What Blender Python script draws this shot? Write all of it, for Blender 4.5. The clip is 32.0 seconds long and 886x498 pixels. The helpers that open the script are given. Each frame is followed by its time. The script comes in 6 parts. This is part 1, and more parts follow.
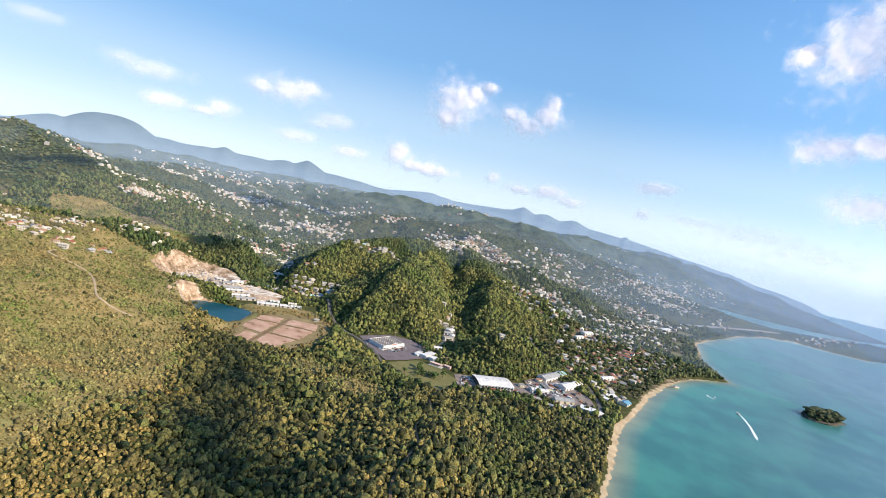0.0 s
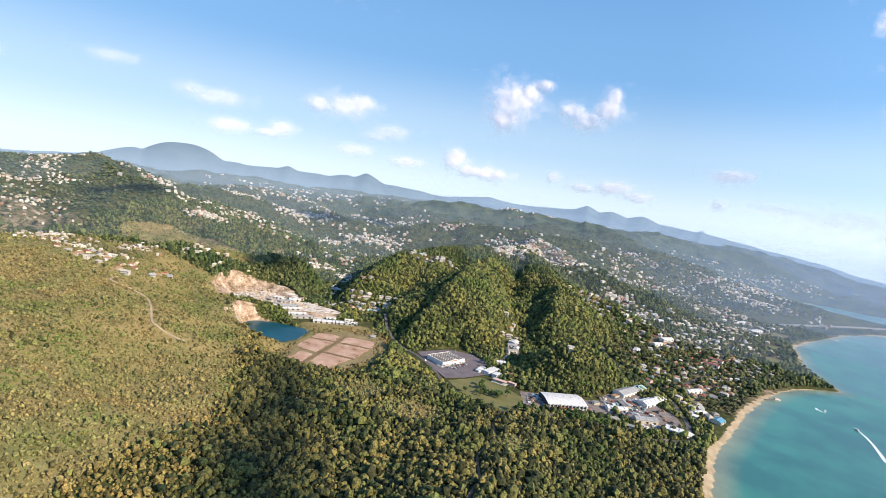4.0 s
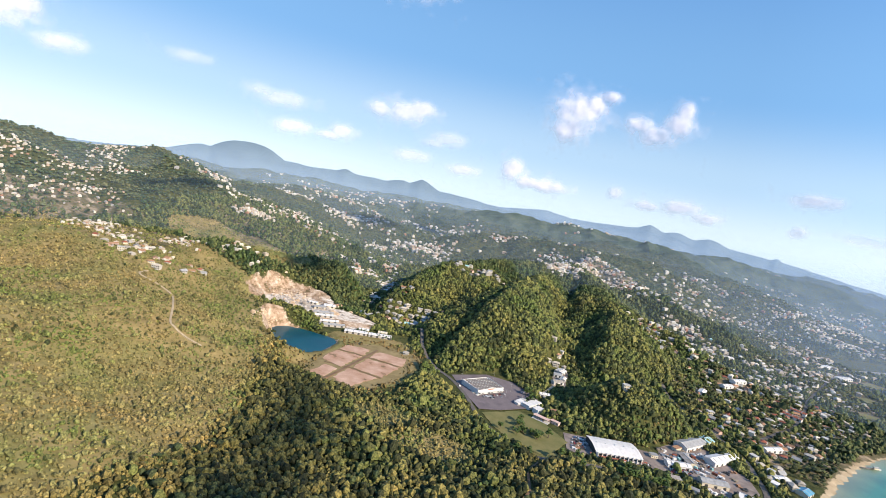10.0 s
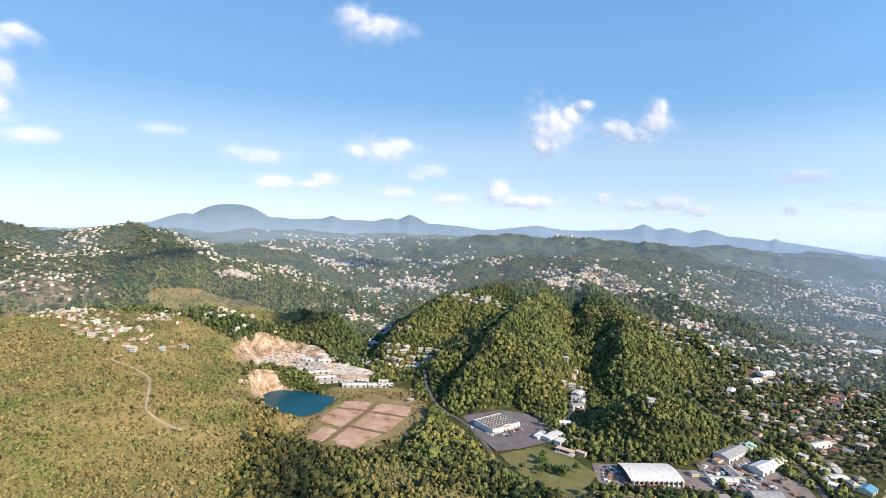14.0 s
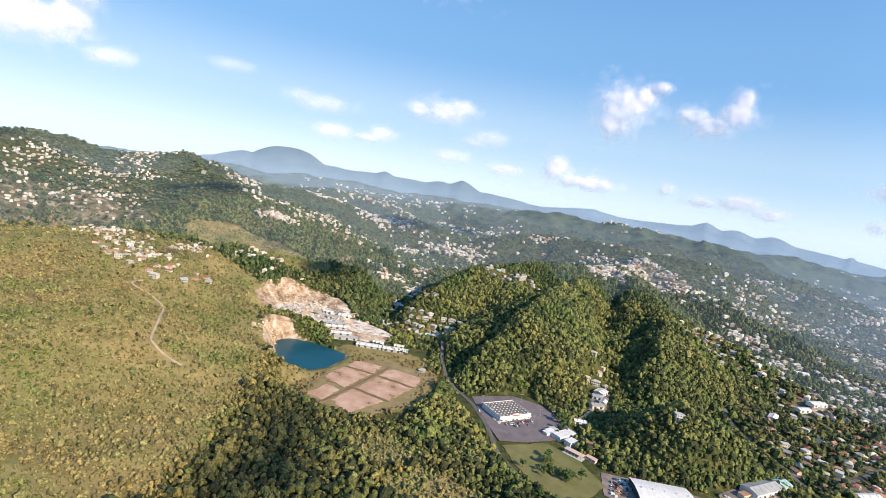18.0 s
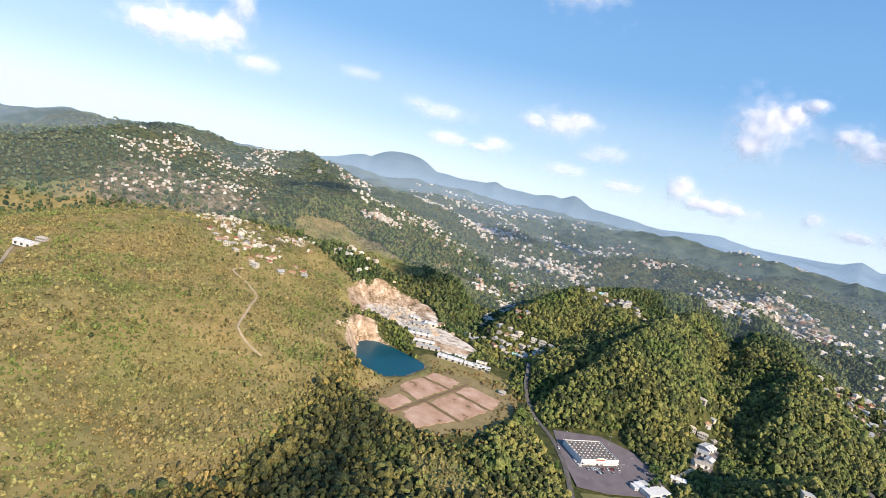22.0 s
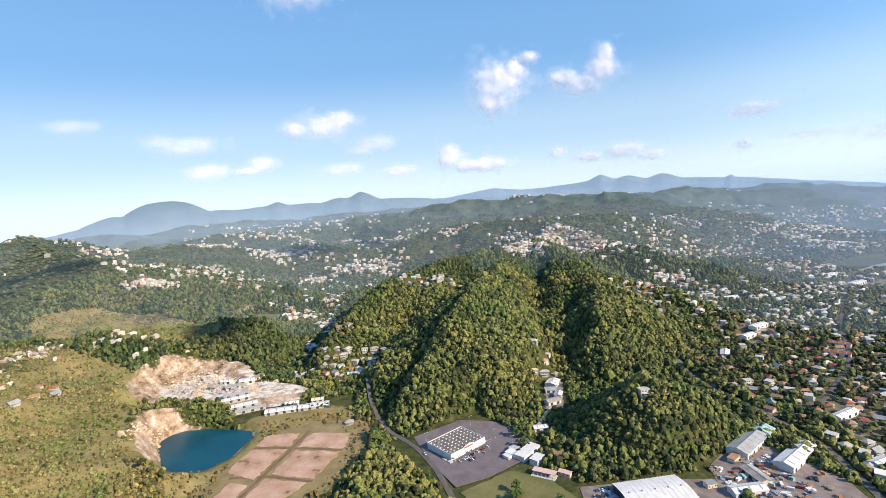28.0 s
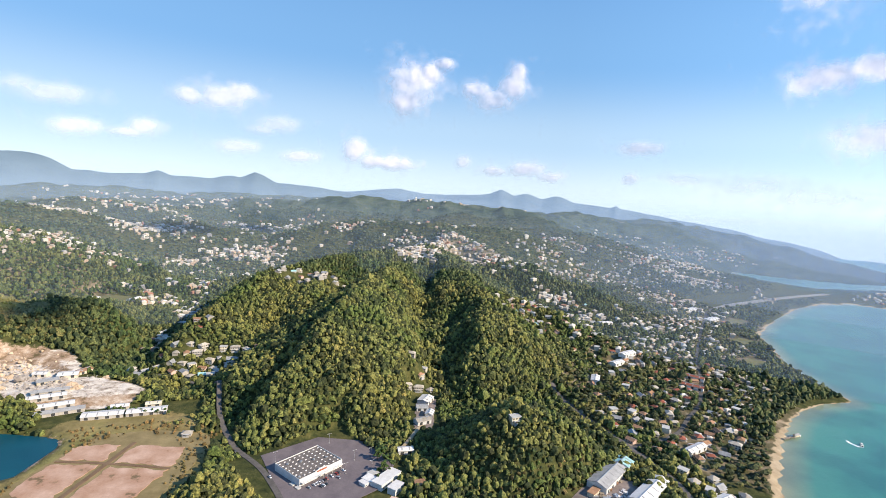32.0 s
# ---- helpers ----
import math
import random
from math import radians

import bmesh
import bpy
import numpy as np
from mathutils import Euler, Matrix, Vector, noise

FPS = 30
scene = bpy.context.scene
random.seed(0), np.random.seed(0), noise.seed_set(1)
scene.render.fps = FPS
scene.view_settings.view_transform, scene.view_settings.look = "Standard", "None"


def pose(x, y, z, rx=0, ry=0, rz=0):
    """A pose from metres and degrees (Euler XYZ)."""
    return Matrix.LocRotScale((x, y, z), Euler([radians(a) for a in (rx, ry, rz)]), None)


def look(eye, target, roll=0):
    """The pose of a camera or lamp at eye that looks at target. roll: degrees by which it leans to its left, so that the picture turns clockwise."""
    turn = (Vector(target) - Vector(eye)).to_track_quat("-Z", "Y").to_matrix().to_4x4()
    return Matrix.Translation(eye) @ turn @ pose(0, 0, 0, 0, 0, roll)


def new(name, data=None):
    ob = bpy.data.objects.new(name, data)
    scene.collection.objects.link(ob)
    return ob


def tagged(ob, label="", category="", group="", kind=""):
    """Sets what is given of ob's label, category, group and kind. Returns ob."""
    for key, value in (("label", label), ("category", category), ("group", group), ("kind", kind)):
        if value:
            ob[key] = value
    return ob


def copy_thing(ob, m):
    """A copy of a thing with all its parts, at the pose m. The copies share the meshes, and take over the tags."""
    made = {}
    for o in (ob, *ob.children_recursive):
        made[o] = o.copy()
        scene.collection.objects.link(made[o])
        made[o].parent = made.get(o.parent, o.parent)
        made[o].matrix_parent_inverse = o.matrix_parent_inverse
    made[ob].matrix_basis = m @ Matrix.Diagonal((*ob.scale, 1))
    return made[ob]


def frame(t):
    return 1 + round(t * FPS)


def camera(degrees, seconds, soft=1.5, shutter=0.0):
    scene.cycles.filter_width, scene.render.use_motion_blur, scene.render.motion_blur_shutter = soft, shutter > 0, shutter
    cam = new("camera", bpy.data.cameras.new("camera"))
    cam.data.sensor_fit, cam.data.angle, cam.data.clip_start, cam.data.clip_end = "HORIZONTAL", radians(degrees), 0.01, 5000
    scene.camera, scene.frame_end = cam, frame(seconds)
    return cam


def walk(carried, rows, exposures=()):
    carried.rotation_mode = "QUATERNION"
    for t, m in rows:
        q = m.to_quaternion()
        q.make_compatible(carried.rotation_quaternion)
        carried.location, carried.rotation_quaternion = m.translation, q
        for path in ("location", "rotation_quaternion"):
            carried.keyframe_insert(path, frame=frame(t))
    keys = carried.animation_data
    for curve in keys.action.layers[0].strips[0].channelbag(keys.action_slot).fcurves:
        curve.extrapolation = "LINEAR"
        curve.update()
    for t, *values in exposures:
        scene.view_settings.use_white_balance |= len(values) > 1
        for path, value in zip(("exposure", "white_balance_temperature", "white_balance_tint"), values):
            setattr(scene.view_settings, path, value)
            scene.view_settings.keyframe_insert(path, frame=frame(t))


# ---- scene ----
cam = camera(82.12, 32.0, soft=0.8)
PATH = [
    (0.0, 14.0, 7.7, 288.1, 2.54, -6.22, -11.86),
    (0.5, 16.7, 14.8, 288.2, 2.91, -7.01, -7.06),
    (1.0, 19.0, 22.0, 288.2, 2.71, -6.62, -5.96),
    (1.5, 20.4, 29.3, 288.3, 3.20, -6.81, -7.12),
    (2.0, 21.5, 36.4, 288.4, 4.59, -6.72, -9.91),
    (2.5, 22.3, 43.4, 288.5, 5.07, -5.76, -9.33),
    (3.0, 22.3, 50.5, 288.6, 6.31, -6.44, -12.58),
    (3.5, 21.7, 57.9, 288.7, 8.33, -6.41, -8.61),
    (5.5, 18.9, 87.5, 289.0, 11.77, -8.11, -8.81),
    (6.0, 19.4, 94.3, 289.0, 12.79, -6.16, -7.56),
    (6.5, 19.7, 100.8, 288.9, 14.15, -7.47, -2.86),
    (7.0, 19.9, 107.0, 288.9, 12.22, -6.04, -4.65),
    (7.5, 19.5, 113.3, 288.8, 11.21, -4.92, -7.33),
    (8.0, 19.7, 119.8, 288.7, 12.95, -5.79, -10.90),
    (8.5, 20.2, 126.5, 288.6, 14.64, -7.07, -7.28),
    (9.0, 21.1, 133.0, 288.5, 13.19, -6.72, -8.06),
    (9.5, 22.0, 139.6, 288.4, 16.72, -7.33, -8.90),
    (10.0, 22.2, 146.0, 288.2, 15.87, -6.82, -10.94),
    (10.5, 22.0, 152.4, 288.0, 18.17, -9.20, -8.36),
    (11.0, 21.9, 159.1, 287.9, 18.24, -8.82, -9.70),
    (11.5, 22.3, 166.1, 287.7, 18.91, -7.27, -5.70),
    (12.0, 22.9, 173.1, 287.6, 20.52, -6.87, -5.60),
    (12.5, 23.0, 179.9, 287.4, 18.74, -5.70, -2.03),
    (13.0, 23.8, 186.1, 287.3, 20.47, -5.32, -1.41),
    (13.5, 24.6, 191.5, 287.3, 17.57, -4.96, 0.72),
    (14.0, 25.2, 196.7, 287.2, 14.80, -3.21, -2.16),
    (14.5, 26.1, 201.8, 287.1, 17.60, -6.01, -3.66),
    (15.0, 26.9, 207.4, 287.1, 16.49, -6.40, -5.73),
    (15.5, 27.9, 214.0, 287.0, 16.43, -7.60, -3.51),
    (17.5, 33.9, 245.1, 286.6, 19.37, -9.07, -8.89),
    (18.0, 35.0, 252.4, 286.6, 21.05, -7.52, -9.58),
    (18.5, 35.6, 259.1, 286.5, 21.88, -8.29, -10.85),
    (19.0, 35.9, 265.6, 286.5, 22.78, -7.72, -11.57),
    (19.5, 36.0, 271.9, 286.5, 26.18, -8.07, -14.08),
    (20.0, 36.2, 278.1, 286.5, 26.23, -8.21, -14.37),
    (20.5, 36.6, 284.1, 286.5, 27.42, -7.79, -13.45),
    (21.0, 37.0, 289.7, 286.5, 29.66, -8.83, -11.90),
    (21.5, 37.3, 294.5, 286.6, 30.24, -7.21, -12.99),
    (22.0, 37.4, 298.9, 286.6, 33.88, -8.81, -12.95),
    (22.5, 37.2, 303.3, 286.6, 32.26, -9.71, -6.53),
    (23.0, 36.5, 308.2, 286.5, 33.73, -10.12, -5.46),
    (23.5, 35.9, 313.4, 286.4, 32.16, -10.08, 1.30),
    (24.0, 35.2, 318.2, 286.3, 32.50, -10.86, 1.78),
    (24.5, 34.6, 322.5, 286.1, 28.02, -10.33, 7.06),
    (25.0, 33.7, 327.0, 285.9, 23.42, -9.28, 7.81),
    (25.5, 33.0, 332.6, 285.6, 25.75, -6.49, 6.38),
    (27.5, 30.1, 359.5, 284.5, 15.01, -4.75, 5.68),
    (28.0, 30.2, 366.2, 284.2, 10.18, -6.56, 4.24),
    (28.5, 30.6, 372.5, 283.9, 8.34, -6.75, 4.37),
    (29.0, 31.5, 378.6, 283.7, 4.91, -4.74, -1.67),
    (29.5, 32.8, 384.6, 283.5, 5.65, -8.52, 2.72),
    (30.0, 34.4, 390.9, 283.3, 1.48, -7.29, -4.13),
    (30.5, 36.1, 397.4, 283.1, 2.60, -6.21, -7.07),
    (31.0, 37.7, 404.2, 283.0, 0.33, -6.28, -4.26),
    (31.5, 39.2, 411.1, 282.8, -0.25, -6.61, 0.63),
    (32.0, 40.8, 417.8, 282.7, -0.39, -6.60, -3.71),
]
walk(cam, [(t, pose(x, y, z, 90 + p, r, a)) for t, x, y, z, a, p, r in PATH])

# ---- sky, sun ----
SUN_AZ, SUN_EL = radians(112), radians(31)
world = bpy.data.worlds.new("sky")
scene.world = world
world.use_nodes = True
wn = world.node_tree
wn.nodes.clear()
w_out = wn.nodes.new("ShaderNodeOutputWorld")
w_bg = wn.nodes.new("ShaderNodeBackground")
w_sky = wn.nodes.new("ShaderNodeTexSky")
w_sky.sky_type = "NISHITA"
w_sky.sun_disc = False
w_sky.sun_elevation, w_sky.sun_rotation = SUN_EL, SUN_AZ
w_sky.altitude, w_sky.air_density, w_sky.dust_density, w_sky.ozone_density = 290, 1.0, 0.1, 2.5
w_tc = wn.nodes.new("ShaderNodeTexCoord")
w_max = wn.nodes.new("ShaderNodeVectorMath")
w_max.operation = "MAXIMUM"
w_max.inputs[1].default_value = (-1, -1, 0.0)
w_up = wn.nodes.new("ShaderNodeVectorMath")
w_up.inputs[1].default_value = (0, 0, 0.10)
w_sep = wn.nodes.new("ShaderNodeSeparateXYZ")
w_air = wn.nodes.new("ShaderNodeValToRGB")
w_air.color_ramp.interpolation = "EASE"
el = w_air.color_ramp.elements
el.new(0.10), el.new(0.24)
for stop, (p, c) in zip(el, ((0.0, (4.9, 5.5, 5.9)), (0.10, (3.2, 4.4, 5.6)), (0.24, (1.35, 2.95, 5.2)), (0.55, (0.70, 2.0, 4.6)))):
    stop.position, stop.color = p, (*c, 1)
w_mix = wn.nodes.new("ShaderNodeMix")
w_mix.data_type = "RGBA"
w_mix.inputs[0].default_value = 0.72
wn.links.new(w_tc.outputs["Generated"], w_max.inputs[0])
wn.links.new(w_max.outputs[0], w_up.inputs[0])
wn.links.new(w_up.outputs[0], w_sky.inputs["Vector"])
wn.links.new(w_tc.outputs["Generated"], w_sep.inputs[0])
wn.links.new(w_sep.outputs[2], w_air.inputs["Fac"])
wn.links.new(w_sky.outputs[0], w_mix.inputs[6])
wn.links.new(w_air.outputs[0], w_mix.inputs[7])
wn.links.new(w_mix.outputs[2], w_bg.inputs["Color"])
w_side = wn.nodes.new("ShaderNodeVectorMath")
w_side.operation = "DOT_PRODUCT"
w_side.inputs[1].default_value = (math.sin(SUN_AZ), math.cos(SUN_AZ), 0)
w_glare = wn.nodes.new("ShaderNodeMapRange")
for w_key, w_val in (("From Min", -0.15), ("From Max", 0.4), ("To Min", 0.118), ("To Max", 0.145)):
    w_glare.inputs[w_key].default_value = w_val
wn.links.new(w_tc.outputs["Generated"], w_side.inputs[0])
wn.links.new(w_side.outputs["Value"], w_glare.inputs["Value"])
wn.links.new(w_glare.outputs[0], w_bg.inputs["Strength"])
wn.links.new(w_bg.outputs[0], w_out.inputs["Surface"])
sun = new("sun", bpy.data.lights.new("sun", "SUN"))
sun.data.energy, sun.data.angle, sun.data.color = 5.0, radians(0.6), (1.0, 0.87, 0.68)
sun_dir = Vector((math.sin(SUN_AZ) * math.cos(SUN_EL), math.cos(SUN_AZ) * math.cos(SUN_EL), math.sin(SUN_EL)))
sun.matrix_world = look(sun_dir * 1000, (0, 0, 0))
scene.view_settings.exposure = 0.62


# ---- materials ----
def material(name, rough=0.9, metal=0.0, spec=0.3):
    m = bpy.data.materials.new(name)
    m.use_nodes = True
    b = m.node_tree.nodes["Principled BSDF"]
    b.inputs["Roughness"].default_value = rough
    b.inputs["Metallic"].default_value = metal
    b.inputs["Specular IOR Level"].default_value = spec
    return m, m.node_tree, b


def node(nt, kind, **values):
    n = nt.nodes.new(kind)
    for k, v in values.items():
        n.inputs[k.replace("_", " ")].default_value = v
    return n


def noise_ramp(nt, scale, stops, detail=4.0, source="Object", rough=0.55):
    tc = nt.nodes.new("ShaderNodeTexCoord")
    nz = node(nt, "ShaderNodeTexNoise", Scale=scale, Detail=detail, Roughness=rough)
    nt.links.new(tc.outputs[source], nz.inputs["Vector"])
    ramp = nt.nodes.new("ShaderNodeValToRGB")
    e = ramp.color_ramp.elements
    while len(e) < len(stops):
        e.new(0.5)
    for el, (p, c) in zip(e, stops):
        el.position, el.color = p, (*c, 1)
    nt.links.new(nz.outputs["Fac"], ramp.inputs["Fac"])
    return ramp, nz


def mix(nt, kind, fac, a, b):
    n = nt.nodes.new("ShaderNodeMix")
    n.data_type, n.blend_type = "RGBA", kind
    for sock, v in ((n.inputs[0], fac), (n.inputs[6], a), (n.inputs[7], b)):
        if hasattr(v, "is_output"):
            nt.links.new(v, sock)
        else:
            sock.default_value = v if isinstance(v, (int, float)) else (*v, 1)
    return n.outputs[2]


def bump(nt, b, height, strength, distance):
    n = node(nt, "ShaderNodeBump", Strength=strength, Distance=distance)
    nt.links.new(height, n.inputs["Height"])
    nt.links.new(n.outputs[0], b.inputs["Normal"])


def speckled(name, c1, c2, scale=0.5, rough=0.85, metal=0.0, vary=0.0, relief=0.0, spec=0.3):
    """A plain surface with stains at two scales; vary: spread of value between objects."""
    m, nt, b = material(name, rough, metal, spec)
    ramp, nz = noise_ramp(nt, scale, [(0.3, c1), (0.7, c2)])
    fine, nf = noise_ramp(nt, scale * 9, [(0.3, (0.86, 0.86, 0.86)), (0.7, (1, 1, 1))])
    col = mix(nt, "MULTIPLY", 1.0, ramp.outputs[0], fine.outputs[0])
    if vary:
        oi = nt.nodes.new("ShaderNodeObjectInfo")
        mr = node(nt, "ShaderNodeMapRange", To_Min=1 - vary, To_Max=1.0)
        nt.links.new(oi.outputs["Random"], mr.inputs["Value"])
        col = mix(nt, "MULTIPLY", 1.0, col, mr.outputs[0])
    nt.links.new(col, b.inputs["Base Color"])
    if relief:
        bump(nt, b, nf.outputs["Fac"], 0.6, relief)
    return m


def foliage(name, dark, light, dry, tone=((0.62, 0.78, 0.62), (1.0, 1.0, 0.92), (1.25, 1.12, 0.98)), patch=0.012):
    """Leaves: value by clump (mesh island), tone by large noise, grain by fine noise."""
    m, nt, b = material(name, 0.75, 0, 0.2)
    geo = nt.nodes.new("ShaderNodeNewGeometry")
    ramp = nt.nodes.new("ShaderNodeValToRGB")
    e = ramp.color_ramp.elements
    e.new(0.28), e.new(0.62), e.new(0.9)
    for el, (p, c) in zip(e, ((0, dark), (0.28, tuple(v * 1.35 for v in dark)), (0.62, light), (0.9, light), (1, dry))):
        el.position, el.color = p, (*c, 1)
    nt.links.new(geo.outputs["Random Per Island"], ramp.inputs["Fac"])
    big, _ = noise_ramp(nt, patch, list(zip((0.36, 0.5, 0.64), tone)), 4)
    fine, nf = noise_ramp(nt, 0.55, [(0.38, (0.42, 0.46, 0.46)), (0.62, (1.45, 1.42, 1.36))], 5)
    c = mix(nt, "MULTIPLY", 1.0, ramp.outputs[0], big.outputs[0])
    c = mix(nt, "MULTIPLY", 1.0, c, fine.outputs[0])
    nt.links.new(c, b.inputs["Base Color"])
    bump(nt, b, nf.outputs["Fac"], 1.0, 0.8)
    return m


M_FOREST = foliage("forest_leaves", (0.036, 0.042, 0.017), (0.154, 0.160, 0.050), (0.210, 0.186, 0.064))
M_VALLEY = foliage("valley_leaves", (0.030, 0.032, 0.014), (0.150, 0.136, 0.046), (0.220, 0.175, 0.060))
M_BUSH = foliage("warm_bush_leaves", (0.080, 0.064, 0.024), (0.215, 0.168, 0.058), (0.280, 0.206, 0.080))
M_SCRUB = foliage("scrub_leaves", (0.105, 0.092, 0.036), (0.218, 0.190, 0.073), (0.268, 0.220, 0.092), ((0.66, 0.88, 0.60), (0.98, 1.0, 0.96), (1.14, 0.98, 0.98)), 0.016)
M_TREE = foliage("tree_leaves", (0.030, 0.050, 0.018), (0.080, 0.110, 0.030), (0.12, 0.13, 0.04))
# both bluer than the near leaves, with some distance haze in the colour
M_FARTREE = foliage("distant_hazy_leaves", (0.031, 0.046, 0.024), (0.096, 0.112, 0.056), (0.138, 0.138, 0.070))
M_MIDTREE = foliage("ridge_leaves", (0.028, 0.040, 0.018), (0.108, 0.124, 0.047), (0.155, 0.150, 0.060))
M_DARKTREE = foliage("shade_tree_leaves", (0.018, 0.026, 0.012), (0.052, 0.066, 0.026), (0.09, 0.09, 0.035))
M_GARDEN = foliage("garden_leaves", (0.030, 0.036, 0.015), (0.105, 0.104, 0.040), (0.175, 0.145, 0.060))
M_TRUNK = speckled("bark", (0.10, 0.07, 0.05), (0.18, 0.14, 0.10), 2.0)
M_ROAD = speckled("asphalt", (0.085, 0.075, 0.066), (0.15, 0.130, 0.115), 0.25)
M_YARD = speckled("stony_yard", (0.15, 0.118, 0.102), (0.29, 0.230, 0.200), 0.11, relief=0.2)
M_BLUEROOF = speckled("blue_metal_roof", (0.06, 0.22, 0.34), (0.12, 0.34, 0.48), 0.3, 0.6)
M_DIRT = speckled("pale_dirt", (0.34, 0.26, 0.16), (0.46, 0.36, 0.24), 0.15)
M_LOT = speckled("car_park_asphalt", (0.13, 0.105, 0.11), (0.19, 0.155, 0.155), 0.08)
M_WHITE = speckled("white_painted_wall", (0.60, 0.58, 0.55), (0.72, 0.70, 0.67), 0.3, vary=0.12)
M_CREAM = speckled("cream_painted_wall", (0.62, 0.52, 0.38), (0.74, 0.66, 0.52), 0.3, vary=0.2)
M_HWALL = speckled("weathered_house_wall", (0.42, 0.37, 0.31), (0.56, 0.51, 0.45), 0.3, vary=0.3)
M_HROOF = speckled("dull_pale_roof", (0.42, 0.36, 0.29), (0.63, 0.56, 0.47), 0.25, 0.8, vary=0.35, spec=0.1)
M_PINK = speckled("pink_painted_wall", (0.60, 0.40, 0.32), (0.70, 0.50, 0.42), 0.3, vary=0.2)
M_ROOFW = speckled("white_metal_roof", (0.66, 0.62, 0.58), (0.80, 0.76, 0.72), 0.2, 0.7, vary=0.12, spec=0.15)
M_ROOFG = speckled("grey_metal_roof", (0.28, 0.275, 0.27), (0.42, 0.41, 0.40), 0.2, 0.75, vary=0.25, spec=0.12)
M_ROOFR = speckled("red_tile_roof", (0.30, 0.085, 0.05), (0.42, 0.15, 0.09), 0.4, 0.85, vary=0.35)
M_ROOFO = speckled("rusty_orange_roof", (0.33, 0.17, 0.09), (0.48, 0.28, 0.17), 0.4, 0.85, vary=0.3)
M_ROOFT = speckled("teal_metal_roof", (0.25, 0.45, 0.45), (0.38, 0.58, 0.56), 0.3, 0.6)
M_DECK = speckled("worn_roof_felt", (0.12, 0.10, 0.09), (0.20, 0.17, 0.15), 0.25, 0.9)
M_STRIP = speckled("runway_concrete", (0.22, 0.20, 0.17), (0.31, 0.28, 0.24), 0.04)
M_GLASS = speckled("dark_window_glass", (0.03, 0.04, 0.05), (0.06, 0.07, 0.08), 0.3, 0.15, spec=0.5)
M_DARK = speckled("dark_opening", (0.04, 0.04, 0.045), (0.07, 0.07, 0.07), 0.3)
M_EARTH = speckled("bare_red_earth", (0.33, 0.19, 0.12), (0.56, 0.37, 0.27), 0.06, relief=0.3)
for _n in M_EARTH.node_tree.nodes:
    if _n.type == "VALTORGB":
        _e = _n.color_ramp.elements.new(0.36)
        _e.color = (0.40, 0.23, 0.145, 1)
        _n.color_ramp.elements[0].color = (0.17, 0.115, 0.06, 1)
        break
M_DRYGRASS = speckled("dry_grass", (0.185, 0.138, 0.058), (0.300, 0.225, 0.105), 0.07)
M_BRUSH = foliage("brown_brush", (0.07, 0.05, 0.022), (0.17, 0.115, 0.05), (0.24, 0.15, 0.07))
M_LAWN = speckled("lawn_grass", (0.115, 0.118, 0.036), (0.20, 0.170, 0.065), 0.06)
M_ALGAE = speckled("algae_green", (0.075, 0.105, 0.040), (0.12, 0.145, 0.06), 0.08)
M_TRACK = speckled("track_earth", (0.15, 0.09, 0.05), (0.22, 0.14, 0.08), 0.1)
M_ROCK = speckled("pale_quarry_rock", (0.42, 0.29, 0.18), (0.66, 0.52, 0.38), 0.05, relief=0.5)
M_GRAVEL = speckled("crushed_stone", (0.24, 0.20, 0.17), (0.50, 0.45, 0.40), 0.09, relief=0.3)
M_CONC = speckled("concrete", (0.40, 0.38, 0.35), (0.52, 0.50, 0.47), 0.3)
M_TYRE = speckled("rubber", (0.02, 0.02, 0.02), (0.04, 0.04, 0.04), 2.0)
M_METAL = speckled("galvanised_metal", (0.45, 0.46, 0.47), (0.6, 0.6, 0.6), 1.0, 0.4, 0.6)
M_WOOD = speckled("weathered_timber", (0.22, 0.17, 0.12), (0.34, 0.28, 0.21), 0.8)
M_FOAM = speckled("foam", (0.75, 0.78, 0.78), (0.85, 0.86, 0.86), 0.4)


# ---- mesh helpers ----
def part(name, bm, mat, parent=None, label=""):
    me = bpy.data.meshes.new(name)
    bm.to_mesh(me)
    bm.free()
    me.materials.append(mat)
    ob = new(name, me)
    ob.parent = parent
    return tagged(ob, label)


def thing(name, at, turn, label, category, group="", kind=""):
    ob = new(name)
    ob.empty_display_size = 2
    ob.matrix_basis = pose(*at, 0, 0, turn)
    return tagged(ob, label, category, group, kind)


def boxes(*items):
    """A bmesh of boxes, each (x0, x1, y0, y1, z0, z1)."""
    bm = bmesh.new()
    for x0, x1, y0, y1, z0, z1 in items:
        v = [bm.verts.new(p) for p in ((x0, y0, z0), (x1, y0, z0), (x1, y1, z0), (x0, y1, z0), (x0, y0, z1), (x1, y0, z1), (x1, y1, z1), (x0, y1, z1))]
        for f in ((3, 2, 1, 0), (4, 5, 6, 7), (0, 1, 5, 4), (1, 2, 6, 5), (2, 3, 7, 6), (3, 0, 4, 7)):
            bm.faces.new([v[i] for i in f])
    return bm


def rod(x, y, z0, z1, r0, r1=None, n=8):
    bm = bmesh.new()
    bmesh.ops.create_cone(bm, cap_ends=True, segments=n, radius1=r0, radius2=r1 or r0, depth=z1 - z0, matrix=Matrix.Translation((x, y, (z0 + z1) / 2)))
    return bm


